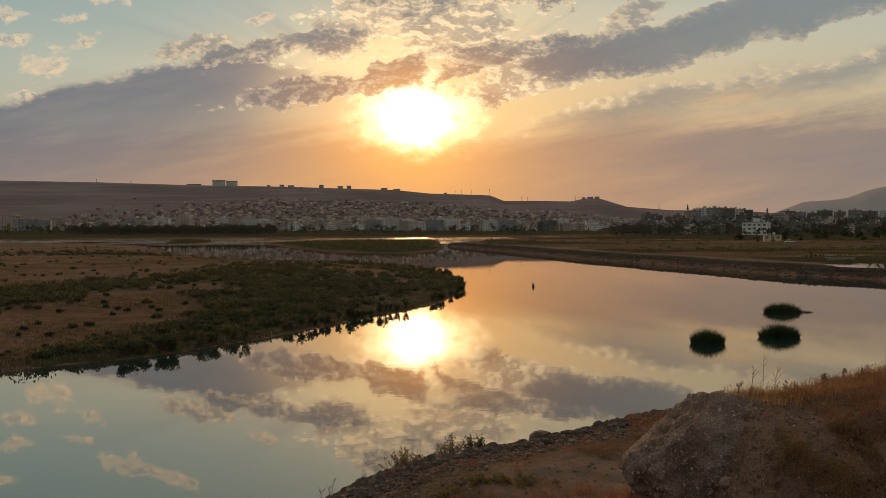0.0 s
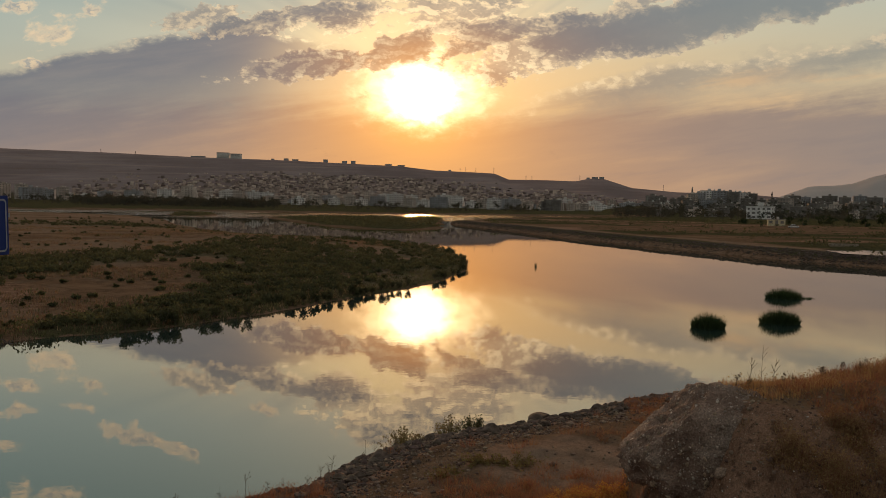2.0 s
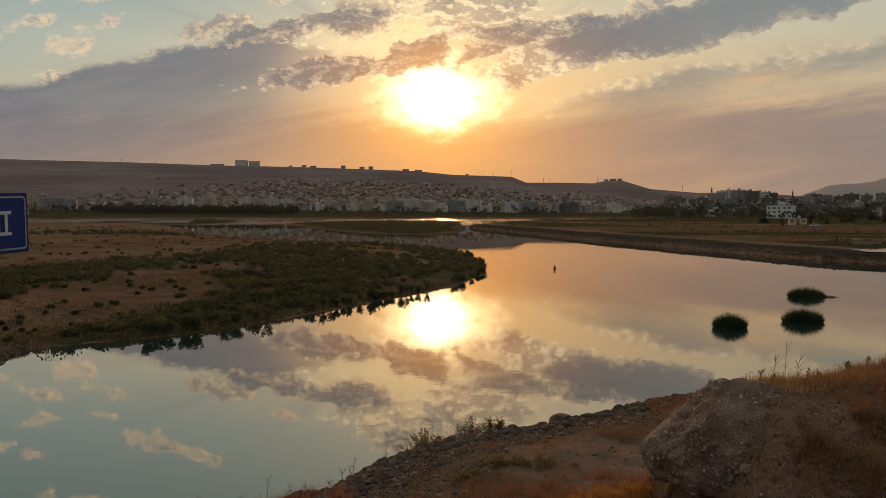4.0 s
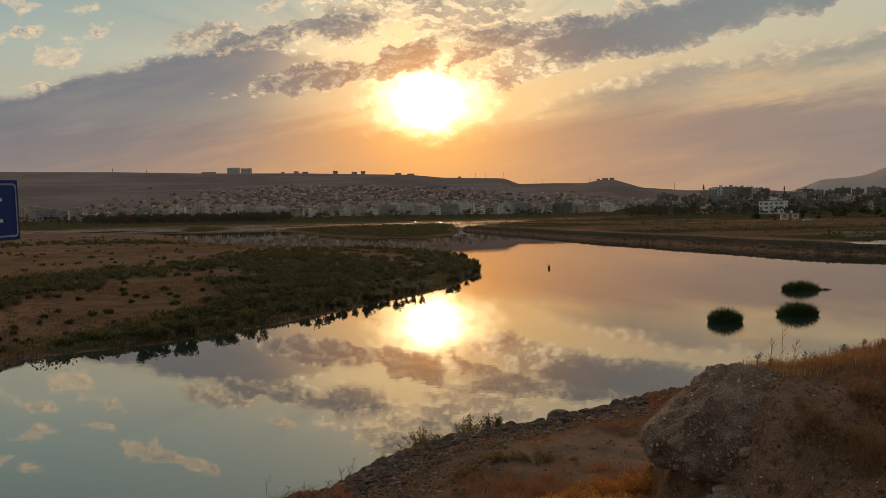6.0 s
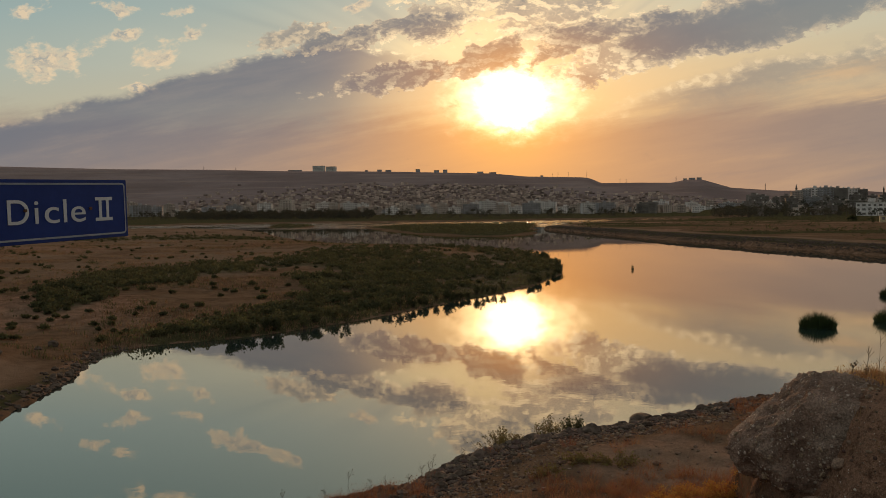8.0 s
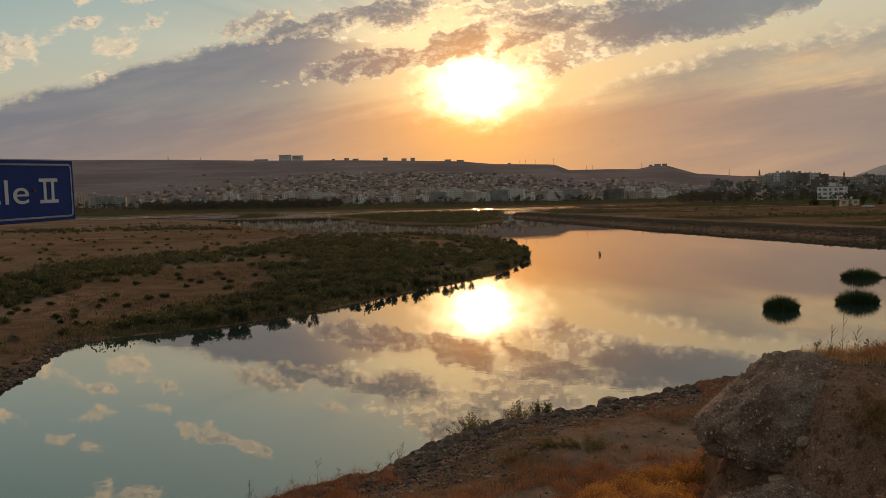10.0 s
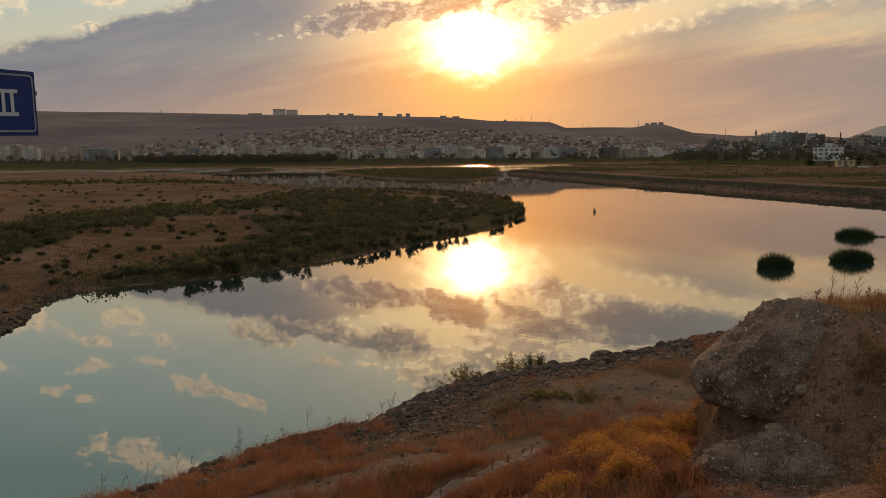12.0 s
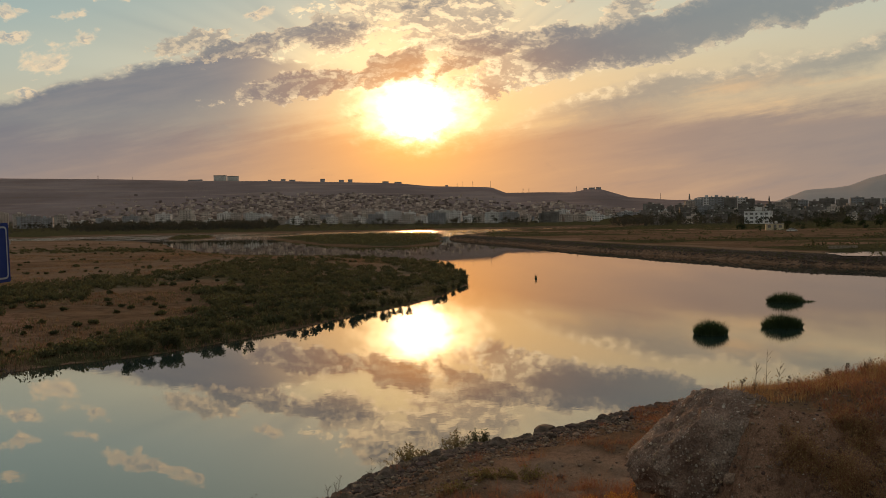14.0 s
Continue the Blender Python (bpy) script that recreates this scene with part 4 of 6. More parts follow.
def scatter_rocks():
    """Dark rocks along the water's edge, each its own."""
    r = random.Random(3)
    spots = []
    line = NEAR_BANK[2:15]
    for _ in range(1500):
        k = r.randrange(len(line) - 1)
        f = r.random()
        x, y = (line[k][i] + f * (line[k + 1][i] - line[k][i]) for i in (0, 1))
        inland = abs(r.gauss(0, 1.2)) + 0.05
        x, y = x + 0.5 * inland, y - 0.83 * inland
        heavy = 1.0 if -4 < x < 7 else 0.55
        s = min(0.85, 0.16 + r.expovariate(5.5)) * (1.1 if inland < 0.9 else 0.65) * (0.6 + 0.4 * heavy)
        if x < -2.5:
            s = min(s, 0.34)
        if r.random() > heavy or any((x - a) ** 2 + (y - b) ** 2 < (0.36 * (s + c)) ** 2 for a, b, c in spots):
            continue
        spots.append((x, y, s))
    for x, y, s in spots[:290]:
        ob = new("shore_rock", r.choice(ROCKS))
        ob.matrix_world = Matrix.LocRotScale((x, y, ground_at(x, y) + s * 0.16), Euler((r.uniform(-0.3, 0.3), r.uniform(-0.3, 0.3), r.uniform(0, 6.3))),
                                             (s * r.uniform(0.9, 1.4), s * r.uniform(0.8, 1.1), s * r.uniform(0.8, 1.2)))
        size = "large dark" if s > 0.42 else "small brown" if s < 0.22 else "weathered grey"
        tagged(ob, f"{size} rock of the riprap at the water's edge", "rock", "rocks along the near shore")
    line = SANDBAR[0:6]
    for _ in range(280):
        k = r.randrange(len(line) - 1)
        f = r.random()
        x, y = (line[k][i] + f * (line[k + 1][i] - line[k][i]) for i in (0, 1))
        d = abs(r.gauss(0, 0.6))
        x, s = x - d + 0.2, min(0.45, 0.10 + r.expovariate(11))
        ob = new("bank_rock", r.choice(ROCKS))
        ob.matrix_world = Matrix.LocRotScale((x, y, max(ground_at(x, y), -0.1) + s * 0.15), Euler((0, 0, r.uniform(0, 6.3))), (s * 1.2, s, s))
        tagged(ob, "dark wet rock at the foot of the earth bank", "rock", "rocks along the opposite shore")
    for _ in range(45):
        x, y = r.gauss(-30.5, 1.4), r.gauss(40, 2.0)
        s = r.uniform(0.35, 0.8)
        ob = new("heaped_rock", r.choice(ROCKS))
        ob.matrix_world = Matrix.LocRotScale((x, y, ground_at(x, y) + s * 0.2), Euler((r.uniform(-0.4, 0.4), 0, r.uniform(0, 6.3))), (s * 1.2, s, s))
        tagged(ob, "dark rock of a heap dumped on the earth bank", "rock", "heap of rocks on the bank")


scatter_rocks()


def loose_stones():
    """Gravel and small stones on the near bank, the mound's face and the stony embankment across the river."""
    r = np.random.default_rng(11)
    base = [np.array([v_.co for v_ in m.vertices]) for m in PEBBLES]
    tri = [np.array([p.vertices for p in m.polygons]) for m in PEBBLES]

    def lay(x, y, size):
        out = []
        z = land(x, y)
        for i in range(len(x)):
            k = i % len(base)
            a = r.uniform(0, 6.28)
            c, s = math.cos(a), math.sin(a)
            v_ = base[k] * size[i] * r.uniform(0.7, 1.3, 3)
            v_ = np.stack([v_[:, 0] * c - v_[:, 1] * s + x[i], v_[:, 0] * s + v_[:, 1] * c + y[i], v_[:, 2] + z[i] + 0.1 * size[i]], 1)
            out.append((v_, tri[k]))
        return joined(out)

    n = 42000
    x, y = r.uniform(-9, 12, n), r.uniform(8.5, 37, n)
    near, m = inside_by(NEAR_BANK, x, y), -inside_by(MOUND, x, y)
    keep = (near > 0.1) & (((near < 4.5) & (x > -4.5)) | (m < 4) | (r.random(n) < 0.12))
    x, y = x[keep], y[keep]
    m = -inside_by(MOUND, x, y)
    v_, f = lay(x, y, np.minimum(np.where(m < 4, 0.16, 0.28), 0.025 + r.exponential(1, len(x)) * np.where(m < 4, 0.022, 0.034)))
    tagged(new("gravel", mesh_from("gravel", v_, f, M_PEBBLE)), "loose gravel and small stones on the dry bank", "gravel", kind="stuff")
    n = 8000
    line = np.array(NEAR_BANK[4:14], float)
    k = r.integers(0, len(line) - 1, n)
    t_ = r.random(n)[:, None]
    p = line[k] * (1 - t_) + line[k + 1] * t_
    w_ = np.abs(r.normal(0, 1.15, n)) + 0.05
    x, y = p[:, 0] + w_ * 0.5 + r.normal(0, 0.3, n), p[:, 1] - w_ * 0.83 + r.normal(0, 0.3, n)
    v_, f = lay(x, y, np.minimum(0.45, 0.05 + r.exponential(0.075, n) * np.clip(1.3 - 0.25 * w_, 0.4, 1.2)))
    tagged(new("riprap_rubble", mesh_from("riprap_rubble", v_, f, M_ROCK)), "dark rubble between the larger rocks of the shore", "rubble", kind="stuff")
    n = 2600
    x, y = r.uniform(2.6, 14, n), r.uniform(7.6, 15, n)
    m = -inside_by(MOUND, x, y)
    keep = (m > 0) & (m < 4)
    v_, f = lay(x[keep], y[keep], 0.010 + r.exponential(0.009, int(keep.sum())))
    tagged(new("pale_pebbles", mesh_from("pale_pebbles", v_, f, M_PALE)), "pale limestone pebbles washed out of the earth mound", "pebbles", kind="stuff")
    n = 17000
    k = r.integers(0, 7, n)
    line = np.array([(90, 108), *RIGHT_BANK[:7]], float)
    t_ = r.random(n)[:, None]
    p = line[k] * (1 - t_) + line[k + 1] * t_
    w_ = r.uniform(0, 5, n)
    x, y = p[:, 0] + w_ * 0.85, p[:, 1] + w_ * 0.5
    v_, f = lay(x, y, np.minimum(0.8, 0.1 + r.exponential(0.10, n)))
    tagged(new("embankment_stones", mesh_from("embankment_stones", v_, f, M_ROCK)), "dark tipped stones facing the far embankment", "stones", kind="stuff")


loose_stones()


def ledge_cobbles():
    """Round cobbles washed out of the hollow under the boulder."""
    r = random.Random(4)
    for x, y, s in ((3.08, 11.2, 0.3), (3.5, 11.1, 0.24), (2.85, 11.3, 0.2), (2.75, 10.75, 0.22), (3.75, 10.95, 0.16), (2.5, 10.6, 0.15), (2.62, 11.15, 0.14), (3.3, 11.15, 0.13)):
        ob = new("cobble", COBBLES[r.randrange(3)])
        ob.matrix_world = Matrix.LocRotScale((x, y, ground_at(x, y) + 0.3 * s), Euler((r.uniform(0, 3), r.uniform(0, 3), 0)), (s * 1.2, s, s * 1.15))
        tagged(ob, "round grey cobble in the hollow under the boulder", "stone", "cobbles under the boulder")


ledge_cobbles()


def concrete_edge():
    """A worn, half-buried concrete edge in three lengths, with bits of rusty bar standing out of it."""
    root = new("concrete_strip")
    r = random.Random(2)
    line = [Vector(p) for p in ((-1.25, 13.3), (-0.84, 13.9), (-0.42, 14.55), (0.0, 15.15), (0.42, 16.0), (0.85, 16.8))]

    def at(f):
        j = min(int(f), len(line) - 2)
        return line[j].lerp(line[j + 1], f - j)

    for f0, f1 in ((0.0, 2.1), (2.16, 3.5), (3.55, 5.0)):
        bm = bmesh.new()
        rings = []
        n = 22
        for i in range(n + 1):
            f = f0 + (f1 - f0) * i / n
            c = at(f)
            d = (at(min(f + 0.05, 5.0)) - at(max(f - 0.05, 0.0))).normalized()
            out = Vector((d.y, -d.x))
            end = 0.4 + 0.6 * min(1.0, min(i, n - i) / 2.0)
            ring = []
            for a, h in ((-0.24, -0.25), (-0.2, 0.06), (-0.1, 0.13), (0.08, 0.12), (0.2, 0.03), (0.26, -0.25)):
                p = c + out * a * end
                z = ground_at(c.x, c.y) + h * end
                jig = Vector((p.x * 4, p.y * 4, a * 5))
                ring.append(bm.verts.new((p.x + 0.06 * noise.noise(jig), p.y + 0.06 * noise.noise(jig + Vector((9, 0, 0))), z + 0.07 * noise.fractal(jig, 1.0, 2.0, 4))))
            rings.append(ring)
        for a, b in zip(rings, rings[1:]):
            for k in range(len(a) - 1):
                bm.faces.new((a[k], a[k + 1], b[k + 1], b[k]))
        bm.faces.new(rings[0])
        bm.faces.new(rings[-1])
        bmesh.ops.recalc_face_normals(bm, faces=bm.faces[:])
        part("slab", bm, M_CONC, root)
    for f in (0.5, 1.4, 2.5, 3.2, 4.3):
        c = at(f)
        z = ground_at(c.x, c.y)
        part("bar", tube(bmesh.new(), (c.x, c.y, z), (c.x + r.uniform(-0.04, 0.04), c.y, z + r.uniform(0.25, 0.4)), 0.009, 0.008, 6), M_RUST, root, "rusty reinforcing bar")
    tagged(root, "worn concrete edge with rusty bars half buried in earth", "concrete strip")


concrete_edge()

# ---------------------------------------------------------------- plants
def reed_clump(x, y, rx, ry, h, n, seed, label, name="reed_clump", group="reed clumps in the river"):
    """A dome of reeds standing in the water."""
    r = np.random.default_rng(seed)
    a, q = r.uniform(0, 2 * np.pi, n), np.sqrt(r.random(n))
    base = np.stack([np.cos(a) * q * rx * 0.72, np.sin(a) * q * ry * 0.72, np.full(n, -0.1)], 1)
    ht = h * (1.05 - 0.7 * q**2) * r.uniform(0.55, 1.3, n)
    v_, f = blades(r, base, ht, r.uniform(0.025, 0.05, n), 0.3, 0.3)
    lean = np.repeat(base[:, :2] * 0.42, 5, 0) * np.clip(v_[:, 2:3] / h, 0, 1)
    v_[:, :2] += lean
    ob = new(name, mesh_from(name, v_, f, M_REED))
    ob.location = (x, y, 0)
    return tagged(ob, label, "reeds", group)


reed_clump(18.5, 58.3, 1.55, 1.3, 1.0, 2600, 1, "round dark green clump of reeds standing in calm water")
reed_clump(32.3, 79.5, 2.25, 1.5, 0.95, 3000, 2, "broad dark green clump of reeds with a trailing edge")
reed_clump(24.75, 61.4, 1.95, 1.4, 1.0, 3000, 3, "dense dark green clump of reeds beside another clump")
reed_clump(34.2, 79.3, 1.4, 0.35, 0.3, 420, 4, "thin trail of reed stems beside a clump", "reed_trail")
reed_clump(12.5, 115.6, 0.22, 0.22, 0.75, 60, 6, "small dark tuft of twigs in open water", "twig_tuft")


def scrub():
    """Tamarisk scrub and low green growth on the sandbars: far too many to count."""
    r = np.random.default_rng(21)
    n = 60000
    x, y = r.uniform(-150, 6, n), 48 + r.random(n) ** 2.2 * 300
    fan = np.abs(x + 0.02 * y) < 0.72 * y
    g = green_at(x, y)
    s = inside_by(SANDBAR, x, y)
    keep = fan & (s > 2.0 + 2.4 * smooth(y, 60, 90) * smooth(108 - y, 0, 10) - 1.6 * smooth(y, 108, 120)) & (r.random(n) < np.clip(g * 1.7 - 0.5, 0.03, 0.46) * np.clip(75 / y, 0.3, 1))
    x, y, s, g = x[keep], y[keep], s[keep], g[keep]
    pieces = []
    z = land(x, y)
    for i in range(len(x)):
        edge_ = s[i] < 2.2
        big = r.choice((0.4, 0.5, 0.65, 0.8, 1.1, 1.5)) * (1.15 if edge_ else 1.0) * (0.75 if y[i] < 70 and not edge_ else 1.0)
        if g[i] < 0.3:
            big *= r.uniform(0.25, 0.75)
        m = int(np.clip(7000 / y[i], 30, 100))
        c = r.normal(0, 1, (m, 3))
        c /= np.linalg.norm(c, axis=1)[:, None]
        c *= (r.random(m) ** 0.45)[:, None] * np.array([big * 0.75, big * 0.75, big * (0.42 if edge_ else 0.5)])
        c[:, 2] = np.abs(c[:, 2]) + 0.04
        c += np.array([x[i], y[i], z[i]])
        pieces.append(leaves_at(r, c, r.uniform(0.16, 0.36, m) * (0.7 + y[i] / 300), 1.0))
    v_, f = joined(pieces)
    tagged(new("riverside_scrub", mesh_from("riverside_scrub", v_, f, M_SCRUB)), "dark green tamarisk scrub and low growth on the sandbar", "scrub", kind="stuff")


scrub()


def sandbar_grass():
    """Tufts of tan dead grass and low green weeds over the sandbar and its bank."""
    r = np.random.default_rng(23)
    for name, mat, n, lo, hi, label in (("tan_tufts", M_DRY_TAN, 60000, 0.10, 0.32, "tan dead grass tufts scattered over the sandbar"),
                                        ("bank_weeds", M_WEED, 72000, 0.10, 0.34, "low green weeds along the sandbar's edge")):
        x, y = r.uniform(-120, 4, n), 42 + r.random(n) ** 1.9 * 190
        s = inside_by(SANDBAR, x, y)
        ok = (s > 0.05) & (np.abs(x) < 0.75 * y)
        patch = smooth(rough(x, y, 7, 101), -0.1, 0.3)
        ok &= r.random(n) < (patch if name == "tan_tufts" else smooth(8 - s, 0, 5) + 0.4 * patch * smooth(rough(x, y, 14, 103), -0.3, 0.3))
        ok &= (x > -0.56 * y) | (y > 75) | (r.random(n) < 0.12)
        x, y = x[ok], y[ok]
        k = 5
        bx, by = np.repeat(x, k) + r.normal(0, 0.16, len(x) * k), np.repeat(y, k) + r.normal(0, 0.16, len(x) * k)
        base = np.stack([bx, by, land(bx, by) - 0.02], 1)
        v_, f = blades(r, base, r.uniform(lo, hi, len(bx)), r.uniform(0.03, 0.07, len(bx)), 0.5, 0.3)
        tagged(new(name, mesh_from(name, v_, f, mat)), label, "grass", kind="stuff")


M_WEED = leaf("river_weeds", (0.06, 0.062, 0.03), (0.17, 0.15, 0.068))
M_DRY_TAN = leaf("tan_dead_grass", (0.16, 0.095, 0.055), (0.32, 0.21, 0.125), 0.03)
sandbar_grass()


def edge_shrubs():
    """Taller shrubs right at the sandbar's edge, seen singly against the water."""
    r = np.random.default_rng(33)
    line = np.array(SANDBAR[7:16], float)
    k = 0
    for _ in range(70):
        j = r.integers(0, len(line) - 1)
        t_ = r.random()
        p = line[j] * (1 - t_) + line[j + 1] * t_
        x, y = p[0] - r.uniform(0.0, 0.7), p[1] + r.uniform(0.2, 0.9)
        h = r.uniform(0.35, 1.1)
        z = max(ground_at(x, y), 0.0)
        root = new("waterside_shrub")
        root.location = (x, y, z)
        bm = bmesh.new()
        tips = []
        for _ in range(9):
            a, o = r.uniform(0, 6.28), r.uniform(0.15, 0.5) * h
            tip = Vector((math.cos(a) * o, math.sin(a) * o, h * r.uniform(0.6, 1.0)))
            tube(bm, (0, 0, -0.1), tip, 0.02, 0.006, 4)
            tips.append(tip)
        part("stem", bm, M_BARK, root)
        m = 260
        tip = np.array([tips[q] for q in r.integers(0, len(tips), m)])
        c = tip * r.uniform(0.3, 1.0, m)[:, None] + r.normal(0, 0.07, (m, 3))
        v_, f = leaves_at(r, c, r.uniform(0.08, 0.2, m), 1.0)
        ob = new("foliage", mesh_from("foliage", v_, f, M_SCRUB))
        ob.parent = root
        tagged(root, "dark green tamarisk shrub leaning over the water's edge", "shrub", "shrubs along the sandbar's edge")


edge_shrubs()


def shore_bush(x, y, h, wide, mat, label, seed, n=2600):
    r = np.random.default_rng(seed)
    root = new("shore_bush")
    root.location = (x, y, ground_at(x, y) - 0.03)
    bm = bmesh.new()
    tips = []
    for _ in range(34):
        a, o = r.uniform(0, 6.28), np.sqrt(r.random()) * wide
        tip = Vector((math.cos(a) * o, math.sin(a) * o, h * (1.0 - 0.55 * (o / wide) ** 2) * r.uniform(0.7, 1.05)))
        tube(bm, (tip.x * 0.3, tip.y * 0.3, 0), tip, 0.008, 0.003, 4)
        tips.append(tip)
    part("stem", bm, M_STALK, root)
    tip = np.array([tips[q] for q in r.integers(0, len(tips), n)])
    f_ = r.uniform(0.0, 1.03, n)[:, None]
    c = tip * np.concatenate([0.3 + 0.7 * f_, 0.3 + 0.7 * f_, f_], 1) + r.normal(0, 0.045, (n, 3))
    c[:, 2] = np.maximum(c[:, 2], 0.02)
    v_, f = leaves_at(r, c, r.uniform(0.04, 0.085, n), 1.5)
    ob = new("foliage", mesh_from("foliage", v_, f, mat))
    ob.parent = root
    return tagged(root, label, "bush")


M_OLIVE = leaf("olive_leaves", (0.13, 0.11, 0.045), (0.27, 0.21, 0.09))
shore_bush(-1.35, 27.7, 0.8, 0.85, M_OLIVE, "low olive green bush among the shore rocks", 1)
shore_bush(0.25, 29.3, 1.05, 0.55, M_OLIVE, "upright olive green bush at the water's edge", 2, 1700)
shore_bush(1.1, 29.7, 0.85, 0.6, M_SCRUB, "spiky green bush behind the shore rocks", 3)
shore_bush(1.9, 22.0, 0.2, 1.0, M_OLIVE, "small green bush on the sandy flat", 4, 800)
shore_bush(1.0, 22.1, 0.18, 0.7, M_OLIVE, "small green bush on the gravel", 5, 600)
shore_bush(-1.8, 14.95, 0.3, 0.4, M_OLIVE, "small green weed beside the dirt track", 6, 900)
shore_bush(0.2, 21.3, 0.2, 0.6, M_OLIVE, "dusty green bush at the foot of the slope", 7, 600)


def broom(x, y, h, wide, seed, twigs=None, fluff=None, label="fluffy golden dry shrub on the earth slope", size=0.05):
    """A fluffy dry shrub: many rounded sprays of very fine twigs."""
    r = np.random.default_rng(seed)
    k = 26
    a, q = r.uniform(0, 2 * np.pi, k), np.sqrt(r.random(k)) * wide
    hub = np.stack([np.cos(a) * q, np.sin(a) * q, h * np.sqrt(np.maximum(0.08, 1.0 - (q / wide) ** 2)) * r.uniform(0.55, 0.95, k)], 1)
    hub[:, 2] += land(hub[:, 0] + x, hub[:, 1] + y) - ground_at(x, y)
    n = 900
    p = r.integers(0, k, n)
    base = hub[p] * np.array([0.7, 0.7, 0.0]) + r.normal(0, 0.04, (n, 3)) * np.array([1, 1, 0])
    base[:, 2] = land(base[:, 0] + x, base[:, 1] + y) - ground_at(x, y) - 0.02
    twig = blades(r, base, np.maximum(0.06, hub[p, 2] - base[:, 2]) * r.uniform(0.6, 1.15, n), r.uniform(0.005, 0.010, n), 0.3, 0.3)
    m = 2900
    p = r.integers(0, k, m)
    d = r.normal(0, 1, (m, 3))
    d /= np.linalg.norm(d, axis=1)[:, None]
    c = hub[p] + d * (r.random(m) ** 0.5 * 0.15)[:, None] * np.array([1.1, 1.1, 0.8])
    root = new("dry_shrub")
    root.location = (x, y, ground_at(x, y))
    o = new("twig", mesh_from("twig", *twig, twigs or M_DRY))
    o.parent = root
    o = new("seed_fluff", mesh_from("seed_fluff", *leaves_at(r, c, r.uniform(0.4 * size, size, m), 0.8), fluff or M_STRAW))
    o.parent = root
    tagged(o, "fine dry seed fluff", kind="stuff")
    tagged(root, label, "shrub", "dry shrubs on the slope")


for k, (x, y, h, wd) in enumerate([(1.2, 14.2, 0.5, 0.55), (1.65, 15.3, 0.55, 0.6), (2.0, 14.6, 0.5, 0.6), (2.2, 16.6, 0.55, 0.65), (2.6, 15.6, 0.5, 0.6), (2.75, 14.9, 0.5, 0.5),
                                   (3.2, 16.6, 0.5, 0.6), (3.1, 17.8, 0.45, 0.6), (2.45, 13.6, 0.45, 0.5), (1.6, 13.4, 0.4, 0.45), (1.05, 15.8, 0.4, 0.5), (3.7, 18.4, 0.4, 0.5),
                                   (0.75, 11.3, 0.26, 0.26), (1.6, 11.0, 0.32, 0.3), (2.05, 12.0, 0.32, 0.34)]):
    broom(x, y, h * (1.15 if k % 2 else 0.85), wd, 50 + k, None, M_DRY if k % 4 == 2 else None)


